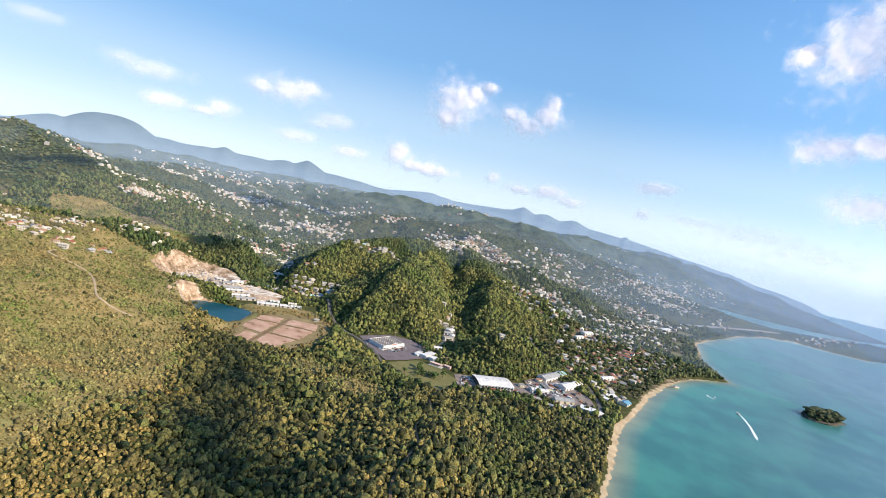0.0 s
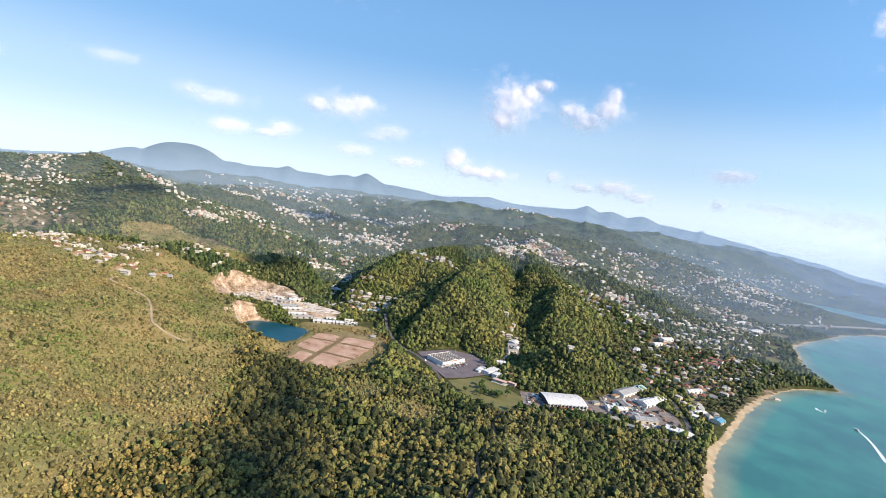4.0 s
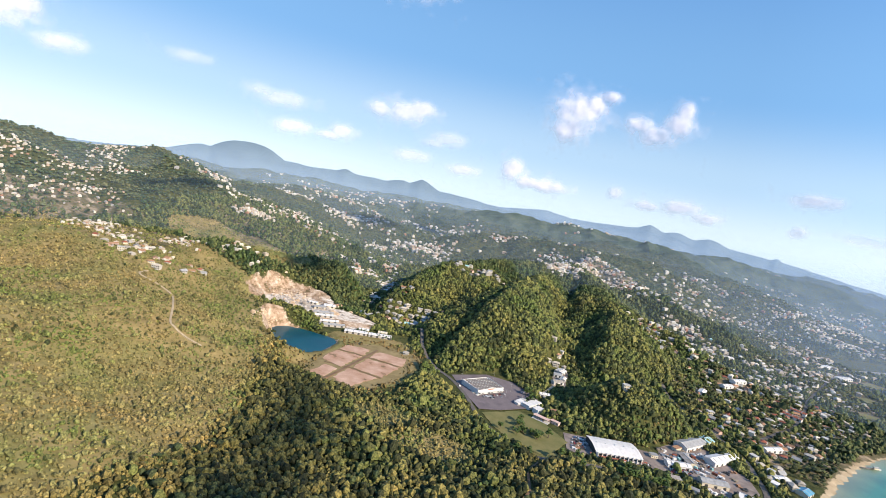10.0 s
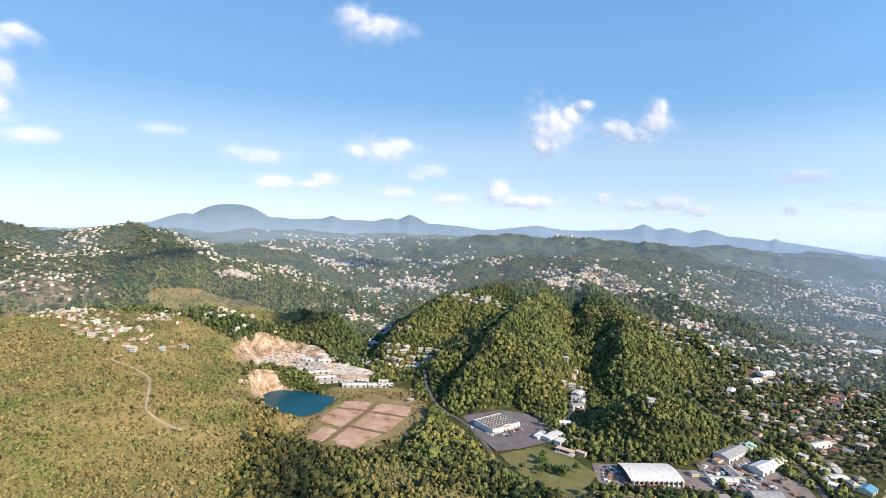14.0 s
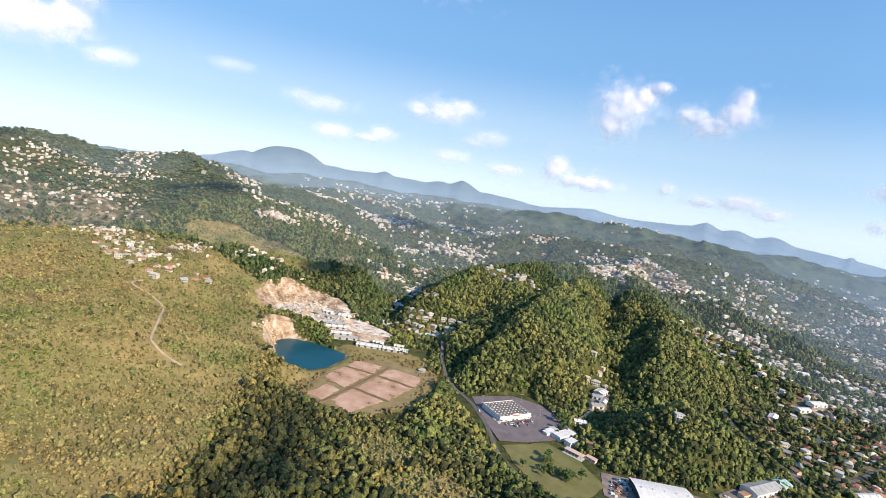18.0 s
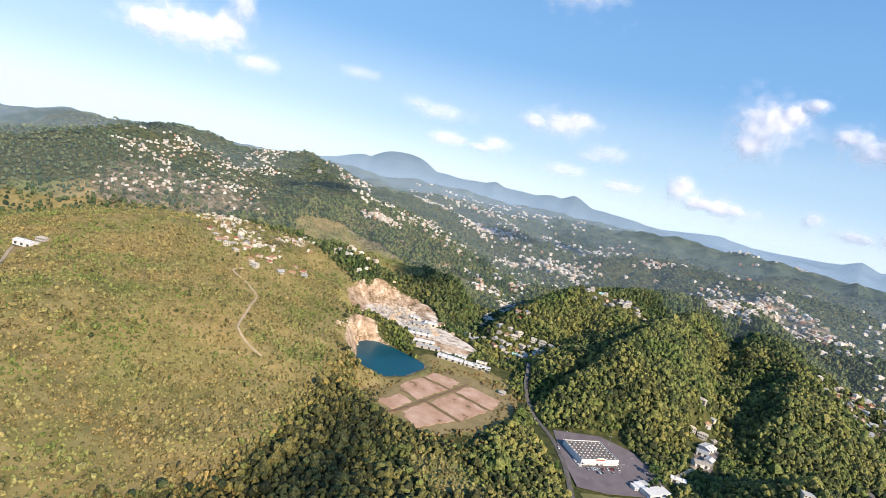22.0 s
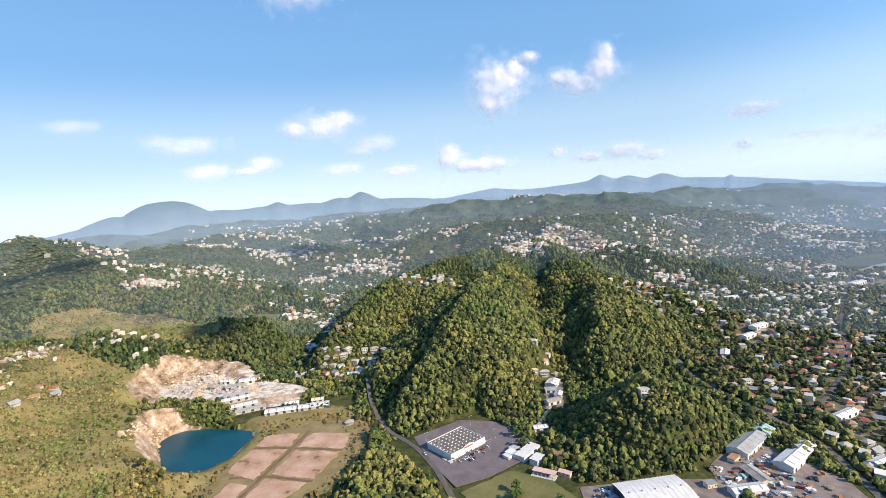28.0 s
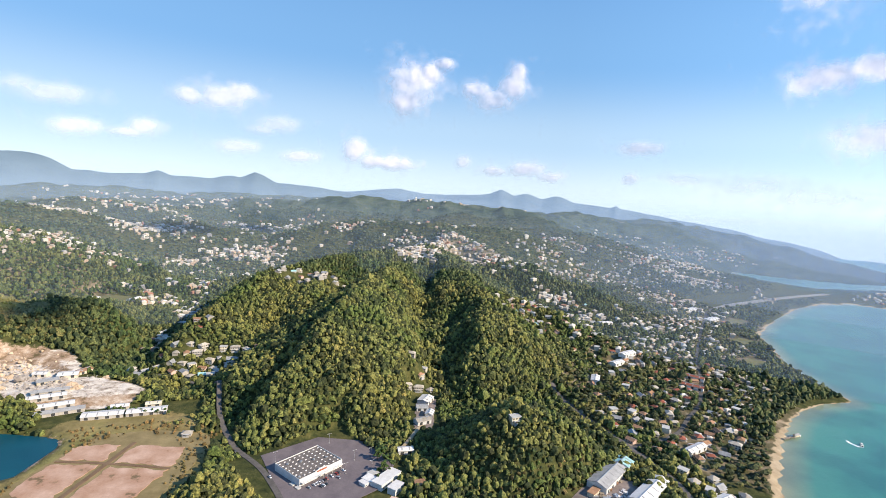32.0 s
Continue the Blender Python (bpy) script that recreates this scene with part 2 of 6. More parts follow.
def fast_mesh(name, verts, faces, mat, smooth=True):
    """Triangles (n, 3) or quads (n, 4) from arrays."""
    me = bpy.data.meshes.new(name)
    verts, faces = np.asarray(verts, np.float32), np.asarray(faces, np.int32)
    k = faces.shape[1]
    me.vertices.add(len(verts))
    me.vertices.foreach_set("co", verts.ravel())
    me.loops.add(faces.size)
    me.loops.foreach_set("vertex_index", faces.ravel())
    me.polygons.add(len(faces))
    me.polygons.foreach_set("loop_start", np.arange(0, faces.size, k, dtype=np.int32))
    me.polygons.foreach_set("use_smooth", np.full(len(faces), smooth))
    me.update(calc_edges=True)
    me.materials.append(mat)
    return new(name, me)


# ---- the lie of the land ----
def vnoise(x, y, seed):
    xi, yi = np.floor(x).astype(np.int64), np.floor(y).astype(np.int64)
    fx, fy = x - xi, y - yi
    fx, fy = fx * fx * (3 - 2 * fx), fy * fy * (3 - 2 * fy)

    def h(i, j):
        n = (i * 374761393 + j * 668265263 + seed * 974711) & 0x7FFFFFFF
        n = ((n ^ (n >> 13)) * 1274126177) & 0x7FFFFFFF
        return ((n ^ (n >> 16)) & 0xFFFF) / 65535.0
    a, b, c, d = h(xi, yi), h(xi + 1, yi), h(xi, yi + 1), h(xi + 1, yi + 1)
    return (a * (1 - fx) + b * fx) * (1 - fy) + (c * (1 - fx) + d * fx) * fy


def fbm(x, y, scale, seed, octaves=4):
    total, amp = 0, 0.5
    for k in range(octaves):
        total = total + amp * vnoise(x / scale + 17.3 * k, y / scale - 9.1 * k, seed + k)
        scale, amp = scale / 2.03, amp / 2
    return total


def step(a, b, v):
    t = np.clip((v - a) / (b - a), 0, 1)
    return t * t * (3 - 2 * t)


SHORE = [(120, -400), (150, 100), (185, 400), (236, 560), (262, 620), (285, 683), (310, 746), (358, 822), (425, 935), (485, 1020),
         (540, 1085), (585, 1122), (632, 1150), (690, 1166), (692, 1240), (705, 1335), (745, 1430), (788, 1547), (890, 1668),
         (1100, 1880), (1260, 1995), (1400, 2040), (1500, 1980), (1620, 1950), (1780, 2020), (2000, 2160), (2230, 2330), (2160, 2420),
         (1900, 2400), (1640, 2340), (1480, 2330), (1380, 2470), (1340, 2640)]
SHORE2 = [(1390, 2690), (1600, 2570), (1800, 2530), (2040, 2540), (2330, 2680), (2500, 3500), (2600, 5200), (-6500, 5200), (-6500, -400)]
COAST = np.array(SHORE + SHORE2, float)


def line_distance(px, py, line, closed=False):
    best = np.full(px.shape, 1e9)
    along = np.zeros(px.shape)
    n, run = len(line), 0.0
    for i in range(n if closed else n - 1):
        (ax, ay), (bx, by) = line[i], line[(i + 1) % n]
        dx, dy = bx - ax, by - ay
        t = np.clip(((px - ax) * dx + (py - ay) * dy) / (dx * dx + dy * dy), 0, 1)
        d = np.hypot(px - ax - t * dx, py - ay - t * dy)
        near = d < best
        best = np.where(near, d, best)
        along = np.where(near, run + t * math.hypot(dx, dy), along)
        run += math.hypot(dx, dy)
    return best, along


def inside(px, py, poly):
    r = np.zeros(px.shape, bool)
    n = len(poly)
    for i in range(n):
        (ax, ay), (bx, by) = poly[i], poly[(i + 1) % n]
        cross = ((ay > py) != (by > py)) & (px < (bx - ax) * (py - ay) / (by - ay + 1e-12) + ax)
        r ^= cross
    return r


def shore_distance(px, py):
    """Metres inland; negative at sea."""
    d, _ = line_distance(px, py, COAST, True)
    return np.where(inside(px, py, COAST), d, -d)


# hills: x, y, height, half-length, half-width, turn of the long axis (degrees from +x)
HILLS_NEAR = [(-800, 770, 100, 330, 260, 20), (-560, 480, 62, 260, 190, 60), (-420, 330, 48, 170, 150, 60), (-250, 380, 22, 130, 110, 60),
              (20, 470, 30, 210, 80, 80), (-1050, 1060, 62, 360, 190, 22)]
HILLS_MID = [(-650, 1130, 46, 150, 110, 20), (-560, 1190, 24, 90, 60, 0), (-500, 1230, 40, 120, 50, -25)]
HILLS_FAR = [(-2000, 1250, 165, 520, 240, 30), (-1560, 1750, 165, 330, 150, 45), (-2600, 1300, 150, 600, 350, 30), (-1150, 2300, 90, 600, 260, -10),
             (-300, 2900, 120, 900, 300, 5), (90, 2560, 64, 120, 90, 0), (190, 2600, 50, 120, 80, 0), (420, 2750, 90, 420, 200, -20), (900, 3300, 60, 700, 260, -25), (1500, 3250, 48, 600, 200, -15),
             (1850, 2200, 26, 300, 60, 30), (420, 1750, 38, 200, 120, 40), (700, 2350, 44, 300, 160, 30)]


# ridges: crest (x, y, height), fall to the left of the way along it, fall to the right, roundness of the crest
RIDGES = [
    ([(58, 874, 4), (92, 900, 42), (132, 912, 66), (190, 918, 50), (236, 930, 12)], 0.62, 0.72, 14),
    ([(-166, 936, 6), (-128, 982, 50), (-104, 1050, 93), (-88, 1130, 111), (-80, 1190, 117), (-62, 1330, 112), (-30, 1480, 114), (0, 1600, 118)], 0.62, 0.56, 10),
    ([(-60, 930, 4), (-66, 985, 44), (-84, 1060, 88)], 0.55, 0.55, 22),
    ([(-362, 1068, 8), (-336, 1130, 40), (-296, 1250, 80), (-254, 1400, 108), (-190, 1500, 113), (-90, 1620, 119), (20, 1750, 130), (90, 1950, 150), (70, 2150, 166)], 0.60, 0.50, 10),
    ([(-196, 1106, 10), (-182, 1170, 42), (-166, 1290, 86), (-176, 1420, 106)], 0.55, 0.55, 16),
    ([(-260, 1112, 12), (-250, 1190, 48), (-240, 1330, 92)], 0.5, 0.5, 20),
    ([(20, 1750, 130), (60, 1600, 118), (66, 1480, 106), (52, 1400, 84), (40, 1320, 44)], 0.45, 0.72, 12),
    ([(60, 1600, 118), (112, 1430, 104), (138, 1300, 92), (130, 1190, 76), (116, 1100, 42), (104, 1040, 14)], 0.45, 0.66, 12),
    ([(112, 1430, 104), (200, 1410, 76), (290, 1350, 48), (380, 1290, 22)], 0.40, 0.40, 18),
    ([(90, 1950, 150), (220, 1800, 112), (330, 1700, 80), (450, 1640, 44)], 0.36, 0.40, 20),
    ([(-1540, 1000, 196), (-1610, 1165, 219), (-1660, 1286, 227), (-1600, 1385, 210), (-1555, 1453, 218), (-1486, 1546, 212), (-1399, 1573, 226), (-1375, 1660, 190), (-1300, 1800, 168), (-1150, 2000, 140)], 0.27, 0.24, 24),
    ([(-1395, 1565, 222), (-1123, 1455, 174), (-1074, 1299, 150), (-1041, 1180, 118), (-1010, 1090, 84)], 0.28, 0.27, 20),
    ([(70, 2150, 166), (-200, 2250, 150), (-420, 2200, 120)], 0.35, 0.35, 30),
    ([(70, 2150, 166), (330, 2350, 150), (620, 2500, 96)], 0.35, 0.35, 30),
]


def ridge_height(x, y):
    best = np.full(np.shape(x), -50.0)
    for crest, left, right, soft in RIDGES:
        d0 = np.full(np.shape(x), 1e9)
        top, fall = np.zeros(np.shape(x)), np.zeros(np.shape(x))
        for (ax, ay, az), (bx, by, bz) in zip(crest, crest[1:]):
            dx, dy = bx - ax, by - ay
            n = math.hypot(dx, dy)
            t = np.clip(((x - ax) * dx + (y - ay) * dy) / (n * n), 0, 1)
            d = np.hypot(x - ax - t * dx, y - ay - t * dy)
            side = ((y - ay) * dx - (x - ax) * dy) / n / np.maximum(d, 1)
            near = d < d0
            top = np.where(near, az + (bz - az) * t, top)
            fall = np.where(near, right + (left - right) * step(-0.6, 0.6, side), fall)
            d0 = np.minimum(d0, d)
        h = top - fall * (np.sqrt(d0 * d0 + soft * soft) - soft)
        k = np.clip(0.5 + (h - best) / 24, 0, 1)
        best = best * (1 - k) + h * k + 6 * k * (1 - k)
    return best


def hill(x, y, cx, cy, h, a, b, turn):
    c, s = math.cos(radians(turn)), math.sin(radians(turn))
    u, v = ((x - cx) * c + (y - cy) * s) / a, (-(x - cx) * s + (y - cy) * c) / b
    r = np.sqrt(u * u + v * v)
    return h * (0.4 * np.exp(-r * r * 1.1) + 0.6 * np.clip(1 - r / 1.5, 0, 1) ** 1.15)


# level ground cut into the land: x, y, half-width, half-depth, turn, height
PADS = [(-245, 850, 72, 92, 0, 5.0), (-58, 885, 62, 62, 45, 5.5), (5, 800, 62, 48, -35, 4.5), (121, 806, 68, 30, 14, 4.0), (234, 836, 44, 58, 35, 4.0),
        (-385, 1010, 70, 45, -20, 14), (-300, 972, 78, 22, 20, 8), (-490, 1050, 50, 40, 0, 16), (1150, 2060, 420, 60, 31, 3),
        (704, 1466, 34, 24, 30, 5), (792, 1647, 46, 24, 42, 5), (640, 1322, 30, 22, 30, 5), (-612, 1452, 44, 32, 15, 18), (40, 1022, 16, 52, 2, 9), (-508, 950, 22, 10, 24, 17)]


LAKE = [(-440, 889), (-426, 911), (-400, 918), (-370, 918), (-345, 917), (-330, 910), (-321, 886), (-322, 856), (-334, 829), (-350, 816), (-364, 811), (-380, 821), (-401, 843), (-424, 866)]
GULLIES = [([(-176, 960), (-150, 1020), (-132, 1080), (-112, 1150), (-102, 1195)], 16, 13), ([(34, 950), (40, 1050), (46, 1130), (22, 1230), (12, 1330)], 22, 26),
           ([(-372, 1110), (-405, 1250), (-450, 1380), (-520, 1500)], 34, 42), ([(16, 1320), (26, 1420), (20, 1510)], 12, 24), ([(58, 1080), (84, 1160), (92, 1240), (84, 1320)], 11, 24), ([(215, 1040), (240, 1200), (250, 1300)], 12, 40), ([(34, 690), (26, 640), (18, 560), (6, 470), (4, 380), (12, 250)], 9, 9)]


def height(x, y):
    sd = shore_distance(x, y)
    rim = step(0, 160, sd)
    z = 2.5 + 5 * step(0, 200, sd)
    z = z + rim * (150 * step(1100, 4300, y + 0.18 * np.abs(x + 300)) * step(-100, 1100, sd))
    for hl in HILLS_NEAR + HILLS_MID + HILLS_FAR:
        z = z + rim * hill(x, y, *hl)
    crest = ridge_height(x, y)
    k = np.clip(0.5 + (crest - z) / 30, 0, 1)
    z = z + rim * ((z * (1 - k) + crest * k + 7.5 * k * (1 - k)) - z)
    rough = step(30, 500, sd)
    far = step(900, 2600, np.hypot(x, y - 200))
    z = z + rough * (fbm(x, y, 230, 3, 4) - 0.45) * (10 + 62 * far)
    z = z + rough * (0.5 - np.abs(fbm(x, y, 130, 8, 3) - 0.45) * 4) * (9 + 12 * far)
    z = z + rough * (0.5 - np.abs(fbm(x + 900, y, 62, 18, 3) - 0.45) * 5) * 5 * step(900, 1050, y)
    for line, depth, wide in GULLIES:
        d = line_distance(x, y, line)[0]
        z = z - rough * depth * np.exp(-(d / wide) ** 2)
    z = np.maximum(z, 3.0)
    for px, py, a, b, turn, level in PADS:
        c, s = math.cos(radians(turn)), math.sin(radians(turn))
        u, v = np.abs((x - px) * c + (y - py) * s), np.abs(-(x - px) * s + (y - py) * c)
        d = np.hypot(np.clip(u - a, 0, None), np.clip(v - b, 0, None))
        k = 1 - step(0, 26, d)
        z = z * (1 - k) + level * k
    # the flooded pit
    d = line_distance(x, y, LAKE, True)[0] * np.where(inside(x, y, LAKE), -1, 1)
    z = np.where(d < 26, z + (np.where(d < 1, -4, 5.6) - z) * (1 - step(2, 26, d)), z)
    bank = np.exp(-((d - 14) / 9) ** 2) * step(400, 440, -x) * (9 + 10 * fbm(x, y, 22, 77, 3))
    z = z + bank
    # quarry face
    q = np.hypot((x + 492) / 92, (y - 1032) / 84)
    terrace = 12 + 8 * np.floor(np.clip(q - 0.55, 0, 1) * 7)
    z = np.where(q < 1.0, np.minimum(z, terrace + 3 * fbm(x, y, 14, 44, 2)), z)
    return np.where(sd < 0, np.maximum(-8, sd * 0.05), np.minimum(z, 1.0 + sd * 0.35))


def axis(spans):
    out = []
    for a, b, s in spans:
        out += list(np.arange(a, b, s))
    return np.array(out + [spans[-1][1]], float)


GX = axis([(-4600, -2000, 60), (-2000, -1000, 22), (-1000, 420, 8), (420, 1200, 14), (1200, 2600, 30), (2600, 4600, 90)])
GY = axis([(-400, 150, 25), (150, 1300, 8), (1300, 2000, 13), (2000, 3200, 28), (3200, 4700, 55)])
X, Y = np.meshgrid(GX, GY)
Z = height(X, Y)


def ground_at(x, y):
    """Height of the sheet itself, so that things rest on it."""
    x, y = np.asarray(x, float), np.asarray(y, float)
    i = np.clip(np.searchsorted(GX, x) - 1, 0, len(GX) - 2)
    j = np.clip(np.searchsorted(GY, y) - 1, 0, len(GY) - 2)
    u, v = (x - GX[i]) / (GX[i + 1] - GX[i]), (y - GY[j]) / (GY[j + 1] - GY[j])
    return (Z[j, i] * (1 - u) + Z[j, i + 1] * u) * (1 - v) + (Z[j + 1, i] * (1 - u) + Z[j + 1, i + 1] * u) * v


# ---- land cover ----
ROADS = [
    ("road", 5.6, [(-222, 1040), (-196, 979), (-157, 920), (-112, 880), (-82, 838), (-49, 775), (-5, 731), (37, 714), (110, 742), (180, 752), (235, 738), (285, 760)]),
    ("lane", 2.8, [(37, 714), (22, 668), (30, 620), (12, 560), (20, 500), (2, 430), (12, 360)]),
    ("road", 7.0, [(222, 1130), (238, 1062), (262, 990), (278, 955), (300, 900), (300, 820), (285, 760)]),
    ("road", 5.0, [(276, 962), (320, 985), (355, 1012), (390, 1060), (425, 1100), (470, 1180), (520, 1300), (620, 1480), (760, 1720), (900, 1880)]),
    ("road", 5.0, [(-222, 1040), (-250, 1062), (-300, 1078), (-350, 1085)]),
    ("track", 2.6, [(-606, 785), (-600, 756), (-570, 760), (-526, 755), (-500, 728), (-476, 702), (-448, 668), (-425, 666), (-397, 670)]),
    ("track", 3.4, [(-780, 556), (-720, 530), (-637, 496), (-551, 469)]),
    ("track", 4.0, [(14, 930), (26, 955), (38, 985)]),
]


def road_gap(x, y):
    best = np.full(np.shape(x), 1e9)
    for _, w, line in ROADS:
        best = np.minimum(best, line_distance(np.asarray(x, float), np.asarray(y, float), line)[0] - w / 2)
    return best


def pad_gap(x, y, skip=()):
    best = np.full(np.shape(x), 1e9)
    for k, (px, py, a, b, turn, level) in enumerate(PADS):
        if k in skip:
            continue
        c, s = math.cos(radians(turn)), math.sin(radians(turn))
        u, v = np.abs((x - px) * c + (y - py) * s), np.abs(-(x - px) * s + (y - py) * c)
        best = np.minimum(best, np.hypot(np.clip(u - a, 0, None), np.clip(v - b, 0, None)))
    return best


def dry_amount(x, y):
    """Open dry scrub and grass, against closed forest."""
    d = hill(x, y, -800, 770, 1, 420, 330, 20) + hill(x, y, -560, 480, 1, 300, 230, 60) + hill(x, y, -420, 330, 0.9, 220, 170, 60)
    d = step(0.30, 0.55, d + 0.35 * (fbm(x, y, 120, 21, 3) - 0.45))
    c = np.maximum(1 - np.hypot((x + 85) / 75, (y - 668) / 42), 1 - np.hypot((x + 150) / 60, (y - 700) / 35))
    c = np.maximum(c, np.maximum(1 - np.hypot((x - 46) / 26, (y - 604) / 42), 1 - np.hypot((x - 78) / 62, (y - 736) / 24)))
    d = np.maximum(d, step(0.0, 0.5, c + 0.5 * (fbm(x, y, 40, 5, 3) - 0.45)))
    d = np.maximum(d, 0.8 * (1 - step(0.7, 1.15, np.hypot((x + 730) / 250, (y - 1190) / 130) + 0.6 * (fbm(x, y, 80, 26, 3) - 0.45))))
    f = np.hypot((x + 270) / 100, (y - 860) / 125)
    return np.maximum(d, 1 - step(0.9, 1.12, f))


def rock_amount(x, y):
    q = np.hypot((x + 492) / 94, (y - 1032) / 86)
    r = 1 - step(0.85, 1.1, q + 0.4 * (fbm(x, y, 50, 31, 3) - 0.45))
    d = line_distance(x, y, LAKE, True)[0] * np.where(inside(x, y, LAKE), -1, 1)
    r = np.maximum(r, (1 - step(16, 26, d)) * step(392, 412, -x) * (1 - step(905, 930, y)))
    r = np.maximum(r, 0.62 * (1 - step(3, 7, d)))
    p = np.hypot((x + 392) / 92, (y - 1012) / 44)
    return np.maximum(r, 1 - step(0.85, 1.05, p))


def town_amount(x, y):
    t = np.zeros(np.shape(x))
    for cx, cy, a, b, w in ((400, 1120, 190, 230, 1.0), (700, 1600, 200, 330, 1.0), (-1000, 950, 300, 200, 0.8), (-800, 1400, 220, 160, 0.8), (0, 1850, 260, 130, 0.8)):
        t = np.maximum(t, w * (1 - step(0.7, 1.2, np.hypot((x - cx) / a, (y - cy) / b))))
    return t


m, nt, b = material("land", 0.95, 0, 0.1)
g_for, g_n = noise_ramp(nt, 0.09, [(0.32, (0.028, 0.036, 0.014)), (0.5, (0.060, 0.064, 0.022)), (0.68, (0.110, 0.100, 0.036))], 8, rough=0.65)
g_dry, g_n2 = noise_ramp(nt, 0.05, [(0.3, (0.135, 0.118, 0.050)), (0.5, (0.220, 0.188, 0.082)), (0.7, (0.295, 0.243, 0.118))], 8, rough=0.65)
g_big, _ = noise_ramp(nt, 0.006, [(0.35, (0.70, 0.86, 0.66)), (0.5, (1.0, 0.92, 0.88)), (0.65, (1.18, 1.02, 0.98))], 4)
g_sand, _ = noise_ramp(nt, 0.06, [(0.3, (0.34, 0.25, 0.15)), (0.7, (0.50, 0.39, 0.26))])
g_rock, _ = noise_ramp(nt, 0.055, [(0.38, (0.12, 0.09, 0.045)), (0.47, (0.30, 0.20, 0.13)), (0.56, (0.43, 0.32, 0.23)), (0.66, (0.62, 0.52, 0.43))], 9, rough=0.72)
g_town, _ = noise_ramp(nt, 0.05, [(0.3, (0.045, 0.055, 0.022)), (0.5, (0.13, 0.105, 0.06)), (0.68, (0.32, 0.25, 0.18))], 6)


def layer(name):
    a = nt.nodes.new("ShaderNodeAttribute")
    a.attribute_name = name
    tc = nt.nodes.new("ShaderNodeTexCoord")
    nz = node(nt, "ShaderNodeTexNoise", Scale=0.11, Detail=6.0, Roughness=0.7)
    nt.links.new(tc.outputs["Object"], nz.inputs["Vector"])
    k = nt.nodes.new("ShaderNodeMath")
    k.operation = "MULTIPLY_ADD"
    k.inputs[1].default_value = 1.3
    nt.links.new(nz.outputs["Fac"], k.inputs[0])
    nt.links.new(a.outputs["Fac"], k.inputs[2])
    mr = node(nt, "ShaderNodeMapRange", From_Min=1.05, From_Max=1.25)
    nt.links.new(k.outputs[0], mr.inputs["Value"])
    return mr.outputs[0]


g_dry2 = mix(nt, "MULTIPLY", 1.0, g_dry.outputs[0], g_big.outputs[0])
col = mix(nt, "MIX", layer("dry"), g_for.outputs[0], g_dry2)
col = mix(nt, "MIX", layer("town"), col, g_town.outputs[0])
g_floor, _ = noise_ramp(nt, 0.07, [(0.36, (0.20, 0.15, 0.10)), (0.45, (0.47, 0.38, 0.30)), (0.58, (0.72, 0.63, 0.53))], 8, rough=0.7)
rocks = mix(nt, "MIX", layer("floor"), g_rock.outputs[0], g_floor.outputs[0])
col = mix(nt, "MIX", layer("rock"), col, rocks)
col = mix(nt, "MIX", layer("sand"), col, g_sand.outputs[0])
nt.links.new(col, b.inputs["Base Color"])
bump(nt, b, g_n.outputs["Fac"], 1.0, 2.5)
M_LAND = m

# far land, its green greyed and blued to imitate haze
m, nt, b = material("distant_land", 1.0, 0, 0.0)
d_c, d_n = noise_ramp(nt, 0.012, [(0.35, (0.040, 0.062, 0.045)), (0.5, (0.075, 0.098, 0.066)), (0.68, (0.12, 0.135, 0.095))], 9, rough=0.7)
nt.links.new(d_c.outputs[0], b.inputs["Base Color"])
bump(nt, b, d_n.outputs["Fac"], 1.0, 30)
M_FAR = m

nx, ny = len(GX), len(GY)
idx = np.arange(nx * ny).reshape(ny, nx)
quads = np.stack([idx[:-1, :-1], idx[:-1, 1:], idx[1:, 1:], idx[1:, :-1]], -1).reshape(-1, 4)
flat = np.stack([X.ravel(), Y.ravel(), Z.ravel()], 1)
mid = flat[quads].mean(1)
rng_m = np.hypot(mid[:, 0] - 20, mid[:, 1] - 200)
SD = shore_distance(X, Y).ravel()


def land_object(name, sel, mat):
    q = quads[sel]
    used, inv = np.unique(q, return_inverse=True)
    ob = fast_mesh(name, flat[used], inv.reshape(-1, 4), mat)
    vx, vy, sd = flat[used, 0], flat[used, 1], SD[used]
    beach = 1 - step(2, 8, sd + 5 * step(1040, 1080, vy) + 9 * (vnoise(vx / 60, vy / 60, 5) - 0.5) + 26 * step(1180, 1230, vy) * (1 - step(1360, 1420, vy)))
    slope = np.hypot(*np.gradient(Z, GY, GX)).ravel()[used]
    for key, val in (("floor", 0.75 * (1 - step(0.08, 0.35, slope))), ("dry", dry_amount(vx, vy)), ("rock", rock_amount(vx, vy)), ("town", town_amount(vx, vy)), ("sand", beach)):
        at = ob.data.attributes.new(key, "FLOAT", "POINT")
        at.data.foreach_set("value", np.asarray(val, np.float32))
    return ob


tagged(land_object("ground", (rng_m <= 2450), M_LAND), "wooded hills, dry grass slopes and sandy shore", "terrain", kind="structure")
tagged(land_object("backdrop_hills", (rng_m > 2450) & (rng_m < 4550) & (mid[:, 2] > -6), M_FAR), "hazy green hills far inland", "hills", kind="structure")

# mountains on the horizon
AZ = np.radians(np.linspace(-78, 40, 420))


